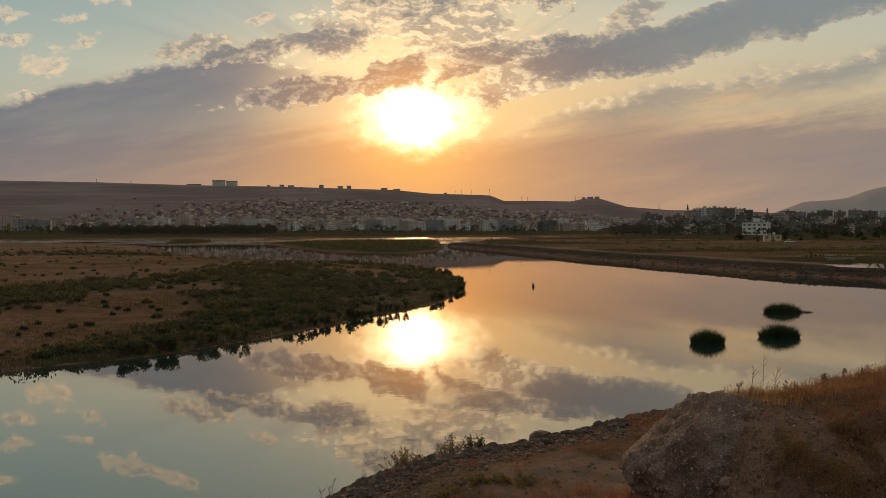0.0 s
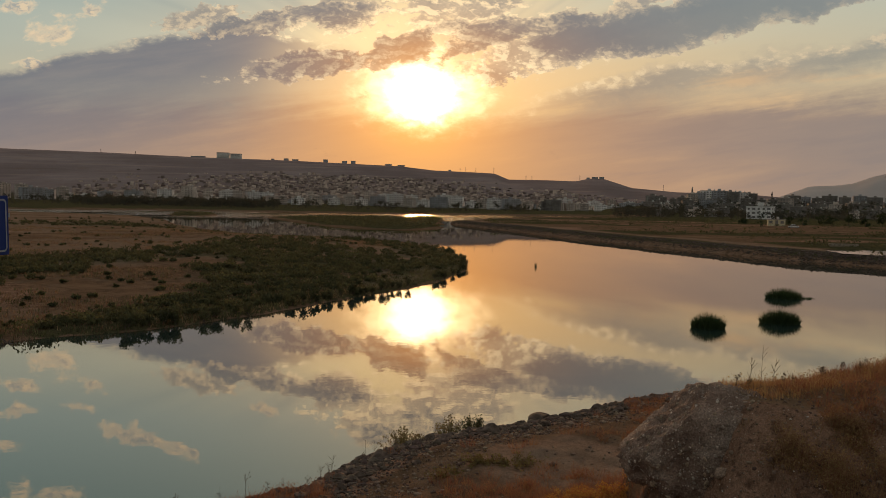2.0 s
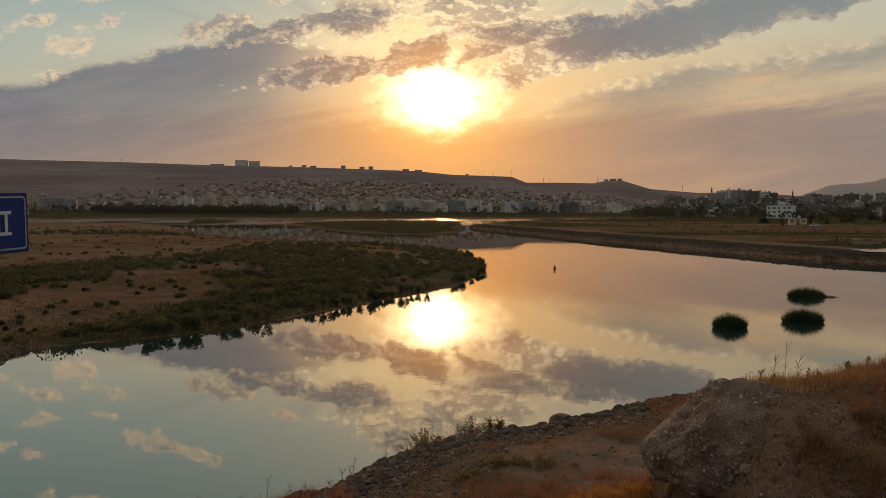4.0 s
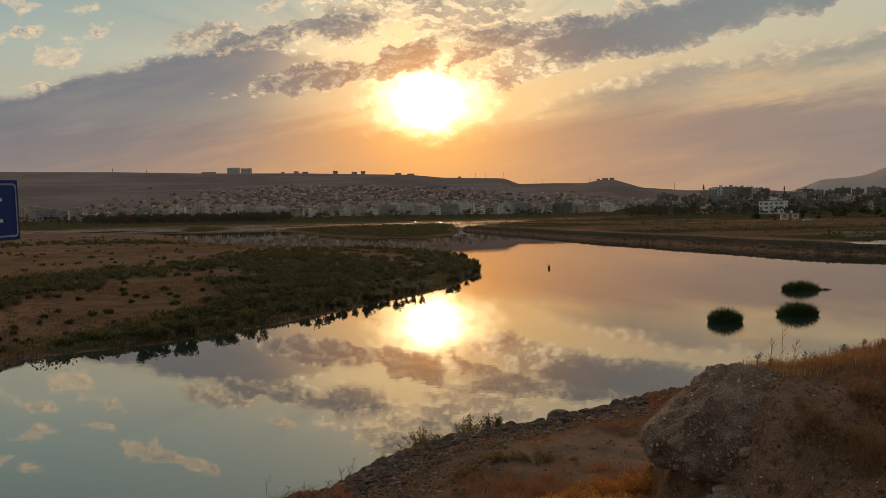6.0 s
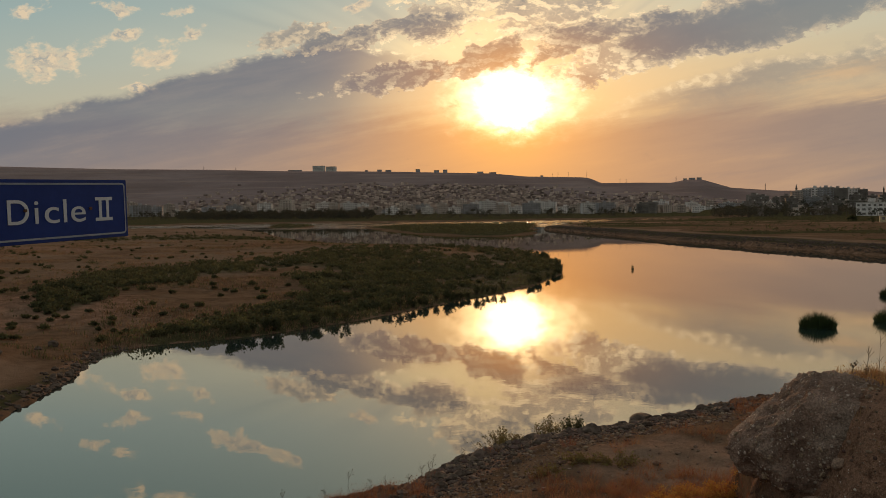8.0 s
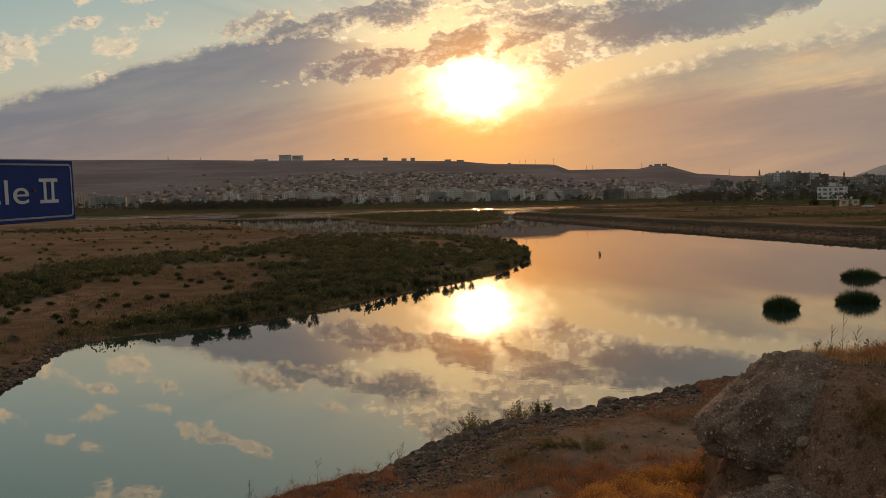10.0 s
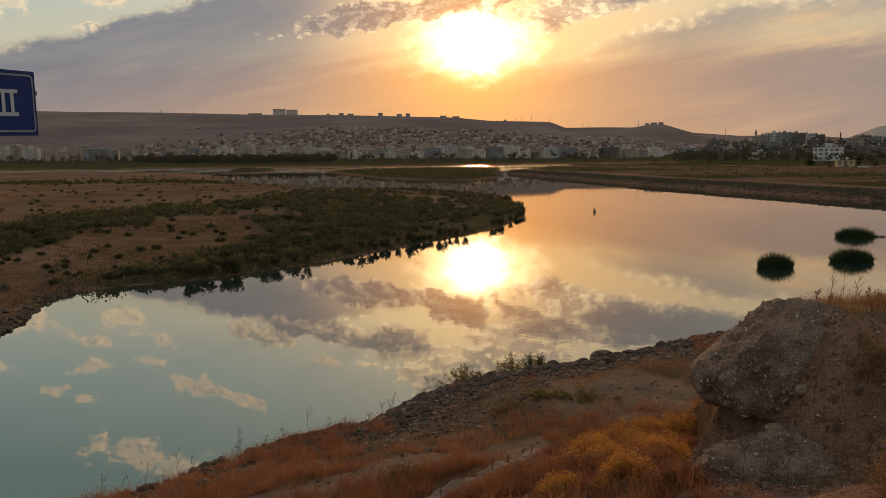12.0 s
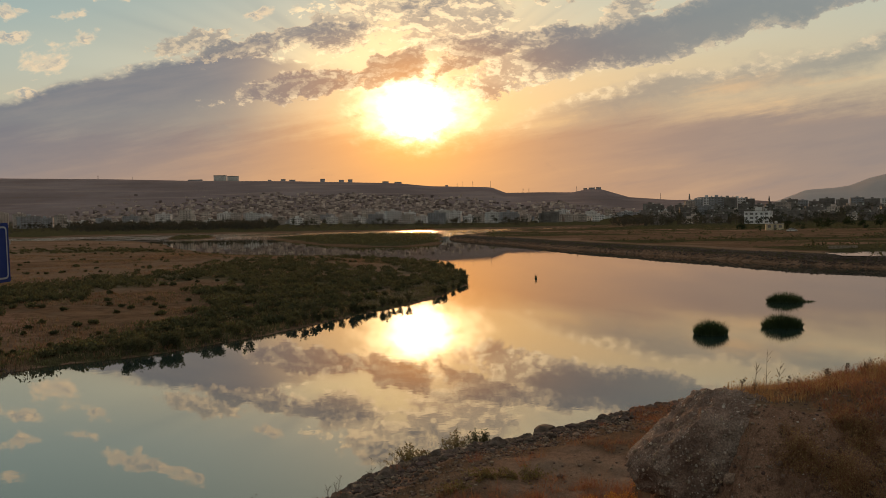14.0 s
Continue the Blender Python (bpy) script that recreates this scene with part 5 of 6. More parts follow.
def dry_grass():
    """Rust-coloured dry grass in soft rounded tufts on the near bank and the mound's back."""
    r = np.random.default_rng(61)

    def field(n, x0, x1, y0, y1):
        x, y = r.uniform(x0, x1, n), r.uniform(y0, y1, n)
        near = inside_by(NEAR_BANK, x, y)
        m = -inside_by(MOUND, x, y)
        track = np.exp(-(((0.87 * y - 0.5 * x - 15.0) / 0.7) ** 4)) * (x < 1.0) + np.exp(-(((x - 3.2) / 3.2) ** 2 + ((y - 22.5) / 2.8) ** 2))
        stony = smooth(x, -4.5, -2.5) * smooth(7.0 - near, 0, 2.5) * smooth(8 - x, 0, 1.5)
        patch = smooth(rough(x, y, 2.4, 71), -0.35, 0.25)
        dens = smooth(near, 0.3, 1.0) * (1 - np.clip(track, 0, 1)) * (1 - 0.985 * stony) * (0.25 + 0.75 * patch)
        face = (m > 0.15) & (m < 4.2) & (y < 14 + 0.4 * x) & (x > 2.4)
        dens = np.where(face, dens * 0.05, dens)
        dens = np.where((x > -1.5) & (x < 2.6) & (y < 14), dens * 0.4, dens)
        dens = np.maximum(dens, np.where((m <= 0.3) & (x > 5.2), 0.8, 0.0))
        strip = (np.abs(0.84 * x - 0.54 * (y - 14.6) + 0.36) < 0.45) & (y < 17.2) & (x > -1.6) & (x < 1.1)
        dens = np.where(strip | ((x > 1.9) & (m < 2) & (y < 13) & (x < 5)), 0, dens)
        return x, y, dens

    x, y, dens = field(26000, -14, 22, 7.5, 39)
    keep = r.random(len(x)) < dens * np.clip(1.2 - 0.02 * y, 0.4, 1) * 0.85
    x, y = x[keep], y[keep]
    per = np.clip(1300 / y, 36, 90).astype(int)
    own = np.repeat(np.arange(len(x)), per)
    n = len(own)
    big = r.uniform(0.6, 1.3, len(x))
    a, q = r.uniform(0, 2 * np.pi, n), np.sqrt(r.random(n))
    wide, high = 0.20 * big[own], 0.34 * big[own] * np.where(inside_by(MOUND, x, y) > -0.5, 0.5, 1.0)[own]
    ox, oy = np.cos(a) * q * wide, np.sin(a) * q * wide
    bx, by = x[own] + ox, y[own] + oy
    base = np.stack([bx, by, land(bx, by) - 0.02], 1)
    v_, f = blades(r, base, high * (1.1 - 0.55 * q**2) * r.uniform(0.5, 1.1, n), r.uniform(0.005, 0.010, n), 0.45, 0.3)
    k = np.repeat(np.stack([ox, oy], 1), 5, 0) * (np.clip((v_[:, 2] - np.repeat(base[:, 2], 5)) / np.repeat(high, 5), 0, 1) * 0.9)[:, None]
    v_[:, :2] += k
    tagged(new("dry_grass", mesh_from("dry_grass", v_, f, M_DRY)), "rust coloured dry grass covering the near bank", "grass", kind="stuff")
    # fine seed heads over the tufts
    close = np.flatnonzero(y < 27)
    own = np.repeat(close, 16)
    a, q = r.uniform(0, 2 * np.pi, len(own)), np.sqrt(r.random(len(own)))
    cx, cy = x[own] + np.cos(a) * q * 0.3 * big[own], y[own] + np.sin(a) * q * 0.3 * big[own]
    top_ = 0.34 * big[own] * np.where(inside_by(MOUND, x, y) > -0.5, 0.5, 1.0)[own] * (1.1 - 0.5 * q**2) * r.uniform(0.45, 1.05, len(own))
    v_, f = leaves_at(r, np.stack([cx, cy, land(cx, cy) + top_], 1), r.uniform(0.015, 0.042, len(own)), 0.8)
    tagged(new("grass_seed_heads", mesh_from("grass_seed_heads", v_, f, M_DRY)), "fluffy rust coloured seed heads over the dry grass", "grass", kind="stuff")
    # golden grass along the mound's crest and the lip of its face
    n = 5200
    x, y = r.uniform(3.3, 21, n), r.uniform(10.4, 21, n)
    m = -inside_by(MOUND, x, y)
    lip = np.exp(-(((m - 0.35) / 0.22) ** 2)) * (y < 12.2 + 0.5 * (x - 5)) * smooth(rough(x, y, 1.3, 111), -0.35, 0.1)
    crest = smooth(0.9 - m, 0, 0.5) * (y > 12.1 + 0.5 * np.maximum(x - 5.6, -1)) * smooth(x, 3.9, 4.8)
    keep = r.random(n) < np.maximum(lip, crest)
    x, y, on_crest = x[keep], y[keep], crest[keep]
    own = np.repeat(np.arange(len(x)), 44)
    a, q = r.uniform(0, 2 * np.pi, len(own)), np.sqrt(r.random(len(own)))
    bx, by = x[own] + np.cos(a) * q * 0.16, y[own] + np.sin(a) * q * 0.16
    high = (0.09 + 0.05 * on_crest[own]) * r.uniform(0.5, 1.3, len(own))
    base = np.stack([bx, by, land(bx, by) - 0.02], 1)
    v_, f = blades(r, base, high, r.uniform(0.004, 0.008, len(own)), 0.45, 0.3)
    own = np.repeat(np.arange(len(x)), 9)
    bx, by = x[own] + r.normal(0, 0.1, len(own)), y[own] + r.normal(0, 0.1, len(own))
    tips = np.stack([bx, by, land(bx, by) + (0.07 + 0.08 * on_crest[own]) * r.uniform(0.6, 1.35, len(own))], 1)
    v_, f = joined([(v_, f), leaves_at(r, tips, r.uniform(0.012, 0.034, len(own)), 0.9)])
    tagged(new("crest_grass", mesh_from("crest_grass", v_, f, M_GOLD)), "golden dry grass along the crest of the mound", "grass", kind="stuff")
    # dead weeds hanging on the mound's face and the broken slope below it
    n = 5200
    x, y = r.uniform(2.2, 15, n), r.uniform(7.8, 17, n)
    m = -inside_by(MOUND, x, y)
    patch = smooth(rough(x, y, 1.1, 79), 0.0, 0.4)
    keep = (m > 0.1) & (m < 4.5) & (r.random(n) < 0.07 + 0.6 * patch * smooth(x, 3.8, 4.6))
    x, y = x[keep], y[keep]
    own = np.repeat(np.arange(len(x)), 34)
    bx, by = x[own] + r.normal(0, 0.07, len(own)), y[own] + r.normal(0, 0.07, len(own))
    base = np.stack([bx, by, land(bx, by) - 0.02], 1)
    v_, f = blades(r, base, r.uniform(0.05, 0.2, len(own)), r.uniform(0.004, 0.009, len(own)), 0.7, 0.3)
    tagged(new("mound_weeds", mesh_from("mound_weeds", v_, f, M_DEAD)), "brown dead weeds hanging on the earth mound", "weeds", kind="stuff")


M_DEAD = leaf("dead_weeds", (0.15, 0.085, 0.045), (0.44, 0.26, 0.13), 0.04)
M_GOLD = leaf("golden_grass", (0.30, 0.17, 0.075), (0.58, 0.37, 0.17), 0.04)
M_RUSSET = leaf("russet_weeds", (0.16, 0.07, 0.035), (0.34, 0.16, 0.08), 0.04)
dry_grass()
for k, (x, y, h, wd) in enumerate([(3.5, 7.5, 0.5, 0.34), (3.75, 7.9, 0.4, 0.3), (4.6, 9.1, 0.3, 0.3), (4.9, 9.9, 0.28, 0.35), (5.6, 9.8, 0.3, 0.3), (4.4, 10.2, 0.22, 0.3), (5.3, 10.6, 0.2, 0.3)]):
    broom(x, y, h, wd, 80 + k, M_DEAD, M_DEAD, "straw coloured dead weed bush on the earth mound", 0.035)
for k, (x, y, h, wd) in enumerate([(1.95, 10.1, 0.34, 0.22), (2.2, 10.4, 0.3, 0.2), (0.2, 13.0, 0.3, 0.4), (0.9, 13.2, 0.34, 0.45), (0.3, 11.9, 0.3, 0.4), (1.2, 12.2, 0.34, 0.4), (-0.6, 12.4, 0.25, 0.35), (2.3, 13.0, 0.3, 0.35)]):
    broom(x, y, h, wd, 90 + k, M_RUSSET, M_RUSSET, "russet brown dead weed bush on the broken slope", 0.035)


def thistle(x, y, h, seed, name="dry_thistle", seeds=True):
    """A dead branching stalk with round seed heads."""
    r = random.Random(seed)
    root = new(name)
    root.location = (x, y, ground_at(x, y) - 0.03)
    bm, heads = bmesh.new(), []
    lean = Vector((r.uniform(-0.15, 0.15), r.uniform(-0.1, 0.1), 1)) * h
    tube(bm, (0, 0, 0), lean, 0.0045, 0.002, 5)
    heads.append(lean)
    for _ in range(r.randint(4, 9)):
        f = r.uniform(0.35, 0.9)
        a = r.uniform(0, 6.28)
        tip = lean * f + Vector((math.cos(a) * 0.2, math.sin(a) * 0.2, r.uniform(0.12, 0.3))) * h * r.uniform(0.5, 1.0)
        tube(bm, lean * f, tip, 0.004, 0.002, 4)
        heads.append(tip)
    part("stalk", bm, M_STALK, root)
    for p in heads if seeds else ():
        bm = bmesh.new()
        bmesh.ops.create_icosphere(bm, subdivisions=1, radius=r.uniform(0.007, 0.014), matrix=Matrix.Translation(p))
        for v_ in bm.verts:
            v_.co += (v_.co - p) * r.uniform(-0.3, 0.5)
        part("seed_head", bm, M_STALK, root)
    return tagged(root, "dead brown thistle stalk with round seed heads", "thistle", "dead thistles along the bank")


r_th = random.Random(12)
for k in range(20):
    f = k / 19
    j = f * 6.0
    i = min(int(j), 5)
    a, b = NEAR_BANK[2 + i], NEAR_BANK[3 + i]
    px, py = (a[q] + (j - i) * (b[q] - a[q]) for q in (0, 1))
    thistle(px + r_th.uniform(0.1, 0.7), py - r_th.uniform(0.3, 0.9), r_th.uniform(0.4, 0.8), k)
for k in range(16):
    px = 3.4 + k * 0.36
    thistle(px + r_th.uniform(-0.15, 0.15), 12.6 + 0.42 * max(0, px - 5) + r_th.uniform(-0.05, 0.3), r_th.uniform(0.14, 0.28), 100 + k)
for px, py, h in ((5.1, 13.2, 0.75), (5.3, 13.3, 0.6), (4.95, 13.3, 0.56), (2.75, 9.9, 0.75), (3.2, 9.7, 0.5), (2.2, 10.4, 0.4)):
    thistle(px, py, h, int(px * 100), seeds=h < 0.55)

# ---------------------------------------------------------------- the town across the river
def block(name, wide, deep, storeys, wall, seed, balcony=True):
    """A flat-roofed apartment block: walls, rows of recessed windows storey by storey, balconies, roof slab, stair house, tanks."""
    r = random.Random(seed)
    root = new(name)
    hgt = 3.0 * storeys + 0.6
    part("wall", box(bmesh.new(), -wide / 2, -deep / 2, -6, wide / 2, deep / 2, hgt), wall, root)
    for s in range(storeys):
        z = 0.9 + 3.0 * s
        bm = bmesh.new()
        n = max(2, int(wide / 3.4))
        for k in range(n):
            x = -wide / 2 + (k + 0.5) * wide / n
            ww = 0.75 if (k + seed) % 3 else 1.15
            box(bm, x - ww, -deep / 2 - 0.06, z, x + ww, -deep / 2 + 0.1, z + 1.5)
        for k in range(2):
            y = -deep / 2 + (k + 0.5) * deep / 2
            for sd in (-1, 1):
                box(bm, sd * wide / 2 - 0.08, y - 0.7, z, sd * wide / 2 + 0.08, y + 0.7, z + 1.5)
        tagged(part("glazing", bm, M_GLASS, root, "row of dark windows"), kind="stuff")
        if balcony and s:
            for sd in (-1, 1):
                x = sd * wide * 0.28
                bm = box(bmesh.new(), x - wide * 0.13, -deep / 2 - 1.2, z - 1.0, x + wide * 0.13, -deep / 2, z - 0.85)
                box(bm, x - wide * 0.13, -deep / 2 - 1.2, z - 0.85, x + wide * 0.13, -deep / 2 - 1.1, z + 0.1)
                part("balcony", bm, wall, root)
    part("roof", box(bmesh.new(), -wide / 2 - 0.5, -deep / 2 - 0.5, hgt, wide / 2 + 0.5, deep / 2 + 0.5, hgt + 0.35), M_ROOF, root)
    part("stair_house", box(bmesh.new(), -2, -1.5, hgt + 0.35, 2, 2.5, hgt + 2.9), wall, root)
    part("water_tank", tube(bmesh.new(), (wide * 0.3, 0, hgt + 0.35), (wide * 0.3, 0, hgt + 1.9), 0.9, 0.9, 10), M_TANK, root)
    root.location = (0, -900, -60)
    return root


LABELS = ["pale flat-roofed apartment block with balconies", "grey rendered apartment block with a flat roof", "off-white town house block with dark windows"]
M_WALL_GREY = surface("grey_render", (0.19, 0.19, 0.20), (0.33, 0.325, 0.335), 0.15, 0.9, 0.0, vary=0.4)
M_WALL_DARK = surface("bare_concrete_wall", (0.09, 0.077, 0.07), (0.21, 0.182, 0.165), 0.12, 0.9, 0.0, vary=0.7, spread=0.03)
M_WALL_PALE = surface("lime_washed_wall", (0.37, 0.275, 0.235), (0.66, 0.535, 0.46), 0.08, 0.9, 0.0, vary=0.9, spread=0.03)
KINDS = [block("apartment_building", 22, 14, 6, M_WALL_WHITE, 1), block("apartment_building", 16, 13, 7, M_WALL, 2), block("apartment_building", 26, 14, 5, M_WALL_GREY, 3),
         block("apartment_building", 14, 12, 4, M_WALL, 4), block("apartment_building", 18, 12, 3, M_WALL_WHITE, 5, False), block("apartment_building", 12, 10, 2, M_WALL, 6, False),
         block("apartment_building", 24, 14, 6, M_WALL_DARK, 7), block("apartment_building", 14, 12, 5, M_WALL_DARK, 8), block("apartment_building", 13, 10, 3, M_WALL_DARK, 9, False),
         block("apartment_building", 11, 9, 2, M_WALL_DARK, 10, False), block("apartment_building", 20, 13, 6, M_WALL_GREY, 11)]
HEIGHTS = [18.6, 21.6, 15.6, 12.6, 9.6, 6.6, 18.6, 15.6, 9.6, 6.6, 18.6]


def stand(kind, bearing, dist, turn=0.0, scale=1.0, label=None, group="apartment blocks of the town"):
    x, y = bearing * dist, dist
    ob = copy_thing(KINDS[kind], pose(x, y, ground_at(x, y), 0, 0, turn - math.degrees(math.atan(bearing))) @ Matrix.Scale(scale, 4))
    return tagged(ob, label or LABELS[kind % 3], "building", group)


HOUSE_LABELS = ["small lime-washed house with a flat roof", "two-storey cream house with dark windows", "low bare concrete house with a flat roof",
                "small tan house on the slope", "two-storey white house with a flat roof", "grey rendered house at the hill's foot"]


def hillside_house(k):
    """A small flat-roofed house of one or two storeys with single windows."""
    root = new("hillside_house")
    wide, deep, storeys = 6.5 + 0.5 * (k % 3), 5.5 + 0.4 * (k % 2), 1 + k % 2
    hgt = 3.0 * storeys
    wall = (M_WALL_PALE, M_WALL, M_WALL_DARK, M_WALL_PALE, M_WALL_WHITE, M_WALL_GREY)[k]
    part("wall", box(bmesh.new(), -wide / 2, -deep / 2, -4, wide / 2, deep / 2, hgt), wall, root)
    part("roof", box(bmesh.new(), -wide / 2 - 0.3, -deep / 2 - 0.3, hgt, wide / 2 + 0.3, deep / 2 + 0.3, hgt + 0.25), M_ROOF, root)
    for s in range(storeys):
        for px in (-0.26, 0.24):
            part("window", box(bmesh.new(), px * wide - 0.6, -deep / 2 - 0.05, 0.9 + 3 * s, px * wide + 0.6, -deep / 2 + 0.1, 2.2 + 3 * s), M_GLASS, root)
    root.location = (0, -900, -60)
    return root


def town():
    r = random.Random(77)
    # river front
    b = -0.66
    while b < 0.26:
        gap = -0.455 < b < -0.27 and r.random() < 0.75
        if not gap:
            stand(r.choice((0, 0, 1, 1, 2, 3)) if b < -0.45 else r.choice((0, 1, 2, 3, 3, 4)), b, r.uniform(1090, 1180), r.uniform(-25, 25), r.uniform(0.75, 1.0))
        b += r.uniform(0.010, 0.022)
    b = -0.5
    while b < 0.27:
        stand(r.choice((0, 1, 2, 3, 4)), b, r.uniform(1230, 1330), r.uniform(-30, 30), r.uniform(0.7, 0.95))
        b += r.uniform(0.012, 0.026)
    # the quarter on the rise beyond the right bank
    def crest(kind, bb, top, dist, turn, label=None):
        """A block whose roof line shows at a given height over the river plain."""
        high = 8 + top * dist - ground_at(bb * dist, dist)
        stand(kind, bb, dist, turn, high / HEIGHTS[kind], label, "blocks on the rise")

    for kind, bb, top, dist, turn in ((1, 0.2925, 0.0195, 930, 12), (10, 0.3, 0.0209, 985, 5), (0, 0.3125, 0.0236, 995, 0), (10, 0.3245, 0.0236, 990, -8), (6, 0.3375, 0.0228, 985, -5), (0, 0.349, 0.0220, 1000, 6),
                                      (6, 0.360, 0.0210, 1005, 3), (2, 0.3115, 0.0130, 900, -20), (7, 0.245, 0.0165, 960, 20), (7, 0.2555, 0.0152, 965, 20), (7, 0.27, 0.0135, 990, -12), (8, 0.281, 0.0150, 1010, 0),
                                      (6, 0.412, 0.0195, 960, 10), (10, 0.427, 0.0182, 980, -6), (7, 0.441, 0.0172, 960, 12), (6, 0.456, 0.0200, 1000, 0), (7, 0.474, 0.0185, 980, 22), (10, 0.492, 0.0205, 1000, 5),
                                      (6, 0.51, 0.0190, 960, -12), (0, 0.53, 0.0195, 985, 0), (7, 0.551, 0.0170, 960, 15), (8, 0.375, 0.0140, 960, 5), (8, 0.388, 0.0145, 980, 9), (8, 0.4, 0.0135, 970, -9)):
        crest(kind, bb, top, dist, turn)
    for _ in range(95):
        bb, dist = r.uniform(0.235, 0.62), r.uniform(770, 960)
        stand(r.choice((5, 8, 8, 9, 9, 9, 3)), bb, dist, r.uniform(-40, 40), r.uniform(0.6, 0.95), r.choice(("low unplastered concrete house with a flat roof", "small grey house on the rise")), "houses on the rise")
    stand(7, 0.1175, 1120, 8, 0.8)
    stand(6, 0.128, 1110, -12, 0.75)
    # houses up the hillside, past counting
    q = np.random.default_rng(5)
    n = 9800
    bear = np.where(q.random(n) < 0.6, q.normal(-0.10, 0.17, n), q.uniform(-0.46, 0.26, n))
    dist = 1290 + 720 * q.random(n) ** 1.9
    keep = (bear > -0.45) & (bear < 0.25) & (dist < 2020 - 1250 * np.abs(bear + 0.12) ** 1.1 + 90 * q.normal(0, 1, n))
    bear, dist = bear[keep], dist[keep]
    x, y = bear * dist, dist
    z = land(x, y)
    unit = np.array([(sx_, sy_, sz_) for sz_ in (0, 1) for sy_ in (-0.5, 0.5) for sx_ in (-0.5, 0.5)])
    quad = np.array([(0, 1, 5, 4), (1, 3, 7, 5), (3, 2, 6, 7), (2, 0, 4, 6), (4, 5, 7, 6)])
    wall, dark = [], []

    def cuboid(store, cx, cy, cz, a, w_, d_, h_):
        p = unit * (w_, d_, h_)
        store.append((np.stack([p[:, 0] * math.cos(a) - p[:, 1] * math.sin(a) + cx, p[:, 0] * math.sin(a) + p[:, 1] * math.cos(a) + cy, p[:, 2] + cz], 1), quad))

    near_first = np.argsort(dist)
    models = [hillside_house(k) for k in range(6)]
    for k, i in enumerate(near_first[:260]):
        ob = copy_thing(models[k % 6], pose(x[i], y[i], z[i], 0, 0, math.degrees(q.normal(0, 0.35))) @ Matrix.Scale(q.uniform(0.8, 1.15), 4))
        tagged(ob, HOUSE_LABELS[k % 6], "house", "houses at the foot of the hill")
    for ob in models:
        for o in (*ob.children_recursive, ob):
            bpy.data.objects.remove(o)
    for i in near_first[260:]:
        a = q.normal(0, 0.35)
        w_, d_, h_ = q.uniform(4, 8), q.uniform(4, 7), q.choice((2.6, 2.8, 3.0, 3.2, 5.4))
        cuboid(wall, x[i], y[i], z[i] - 4, a, w_, d_, h_ + 4)
        fx, fy = math.sin(a), -math.cos(a)
        for s in range(int(h_ // 3) if i % 3 == 0 else 0):
            for o in (-0.25, 0.22):
                cuboid(dark, x[i] + fx * d_ / 2 + math.cos(a) * o * w_, y[i] + fy * d_ / 2 + math.sin(a) * o * w_, z[i] + 0.8 + 2.7 * s, a, 1.2, 0.3, 1.2)
    v_, f = joined(wall)
    tagged(new("hillside_houses", mesh_from("hillside_houses", v_, f, M_WALL_PALE)), "dense flat-roofed houses climbing the brown hillside", "houses", kind="stuff")
    v_, f = joined(dark)
    tagged(new("hillside_windows", mesh_from("hillside_windows", v_, f, M_GLASS)), "small dark windows of the hillside houses", "windows", kind="stuff")


town()


def four_storey_white():
    root = copy_thing(KINDS[4], pose(0.3745 * 705, 705, ground_at(0.3745 * 705, 705), 0, 0, -34) @ Matrix.Scale(1.12, 4))
    tagged(root, "white apartment block standing alone by the fields", "building")


four_storey_white()


def field_house():
    """A small cream house on the flat with a flat roof and a round tank."""
    root = new("field_house")
    x, y = 0.3935 * 380, 380
    root.matrix_world = pose(x, y, ground_at(x, y), 0, 0, -18) @ Matrix.Scale(1.2, 4)
    cream = surface("cream_plaster", (0.40, 0.32, 0.22), (0.52, 0.42, 0.30), 0.6, 0.9, 0.1)
    part("wall", box(bmesh.new(), -3.1, -2.2, -1, 3.1, 2.2, 2.3), cream, root)
    part("roof", box(bmesh.new(), -3.3, -2.4, 2.3, 3.3, 2.4, 2.45, 0.03), M_ROOF, root)
    for px in (-1.9, 2.0):
        part("window", box(bmesh.new(), px - 0.6, -2.26, 0.9, px + 0.5, -2.1, 1.9), M_GLASS, root)
    part("door", box(bmesh.new(), -0.4, -2.26, 0.0, 0.6, -2.1, 2.1), M_GLASS, root)
    bm = bmesh.new()
    bmesh.ops.create_uvsphere(bm, u_segments=14, v_segments=8, radius=0.55, matrix=Matrix.Translation((0.6, 0, 2.95)))
    part("water_tank", bm, M_TANK, root, "round white roof tank", True)
    tagged(root, "small cream house with flat roof and round tank on the flat", "house")


field_house()


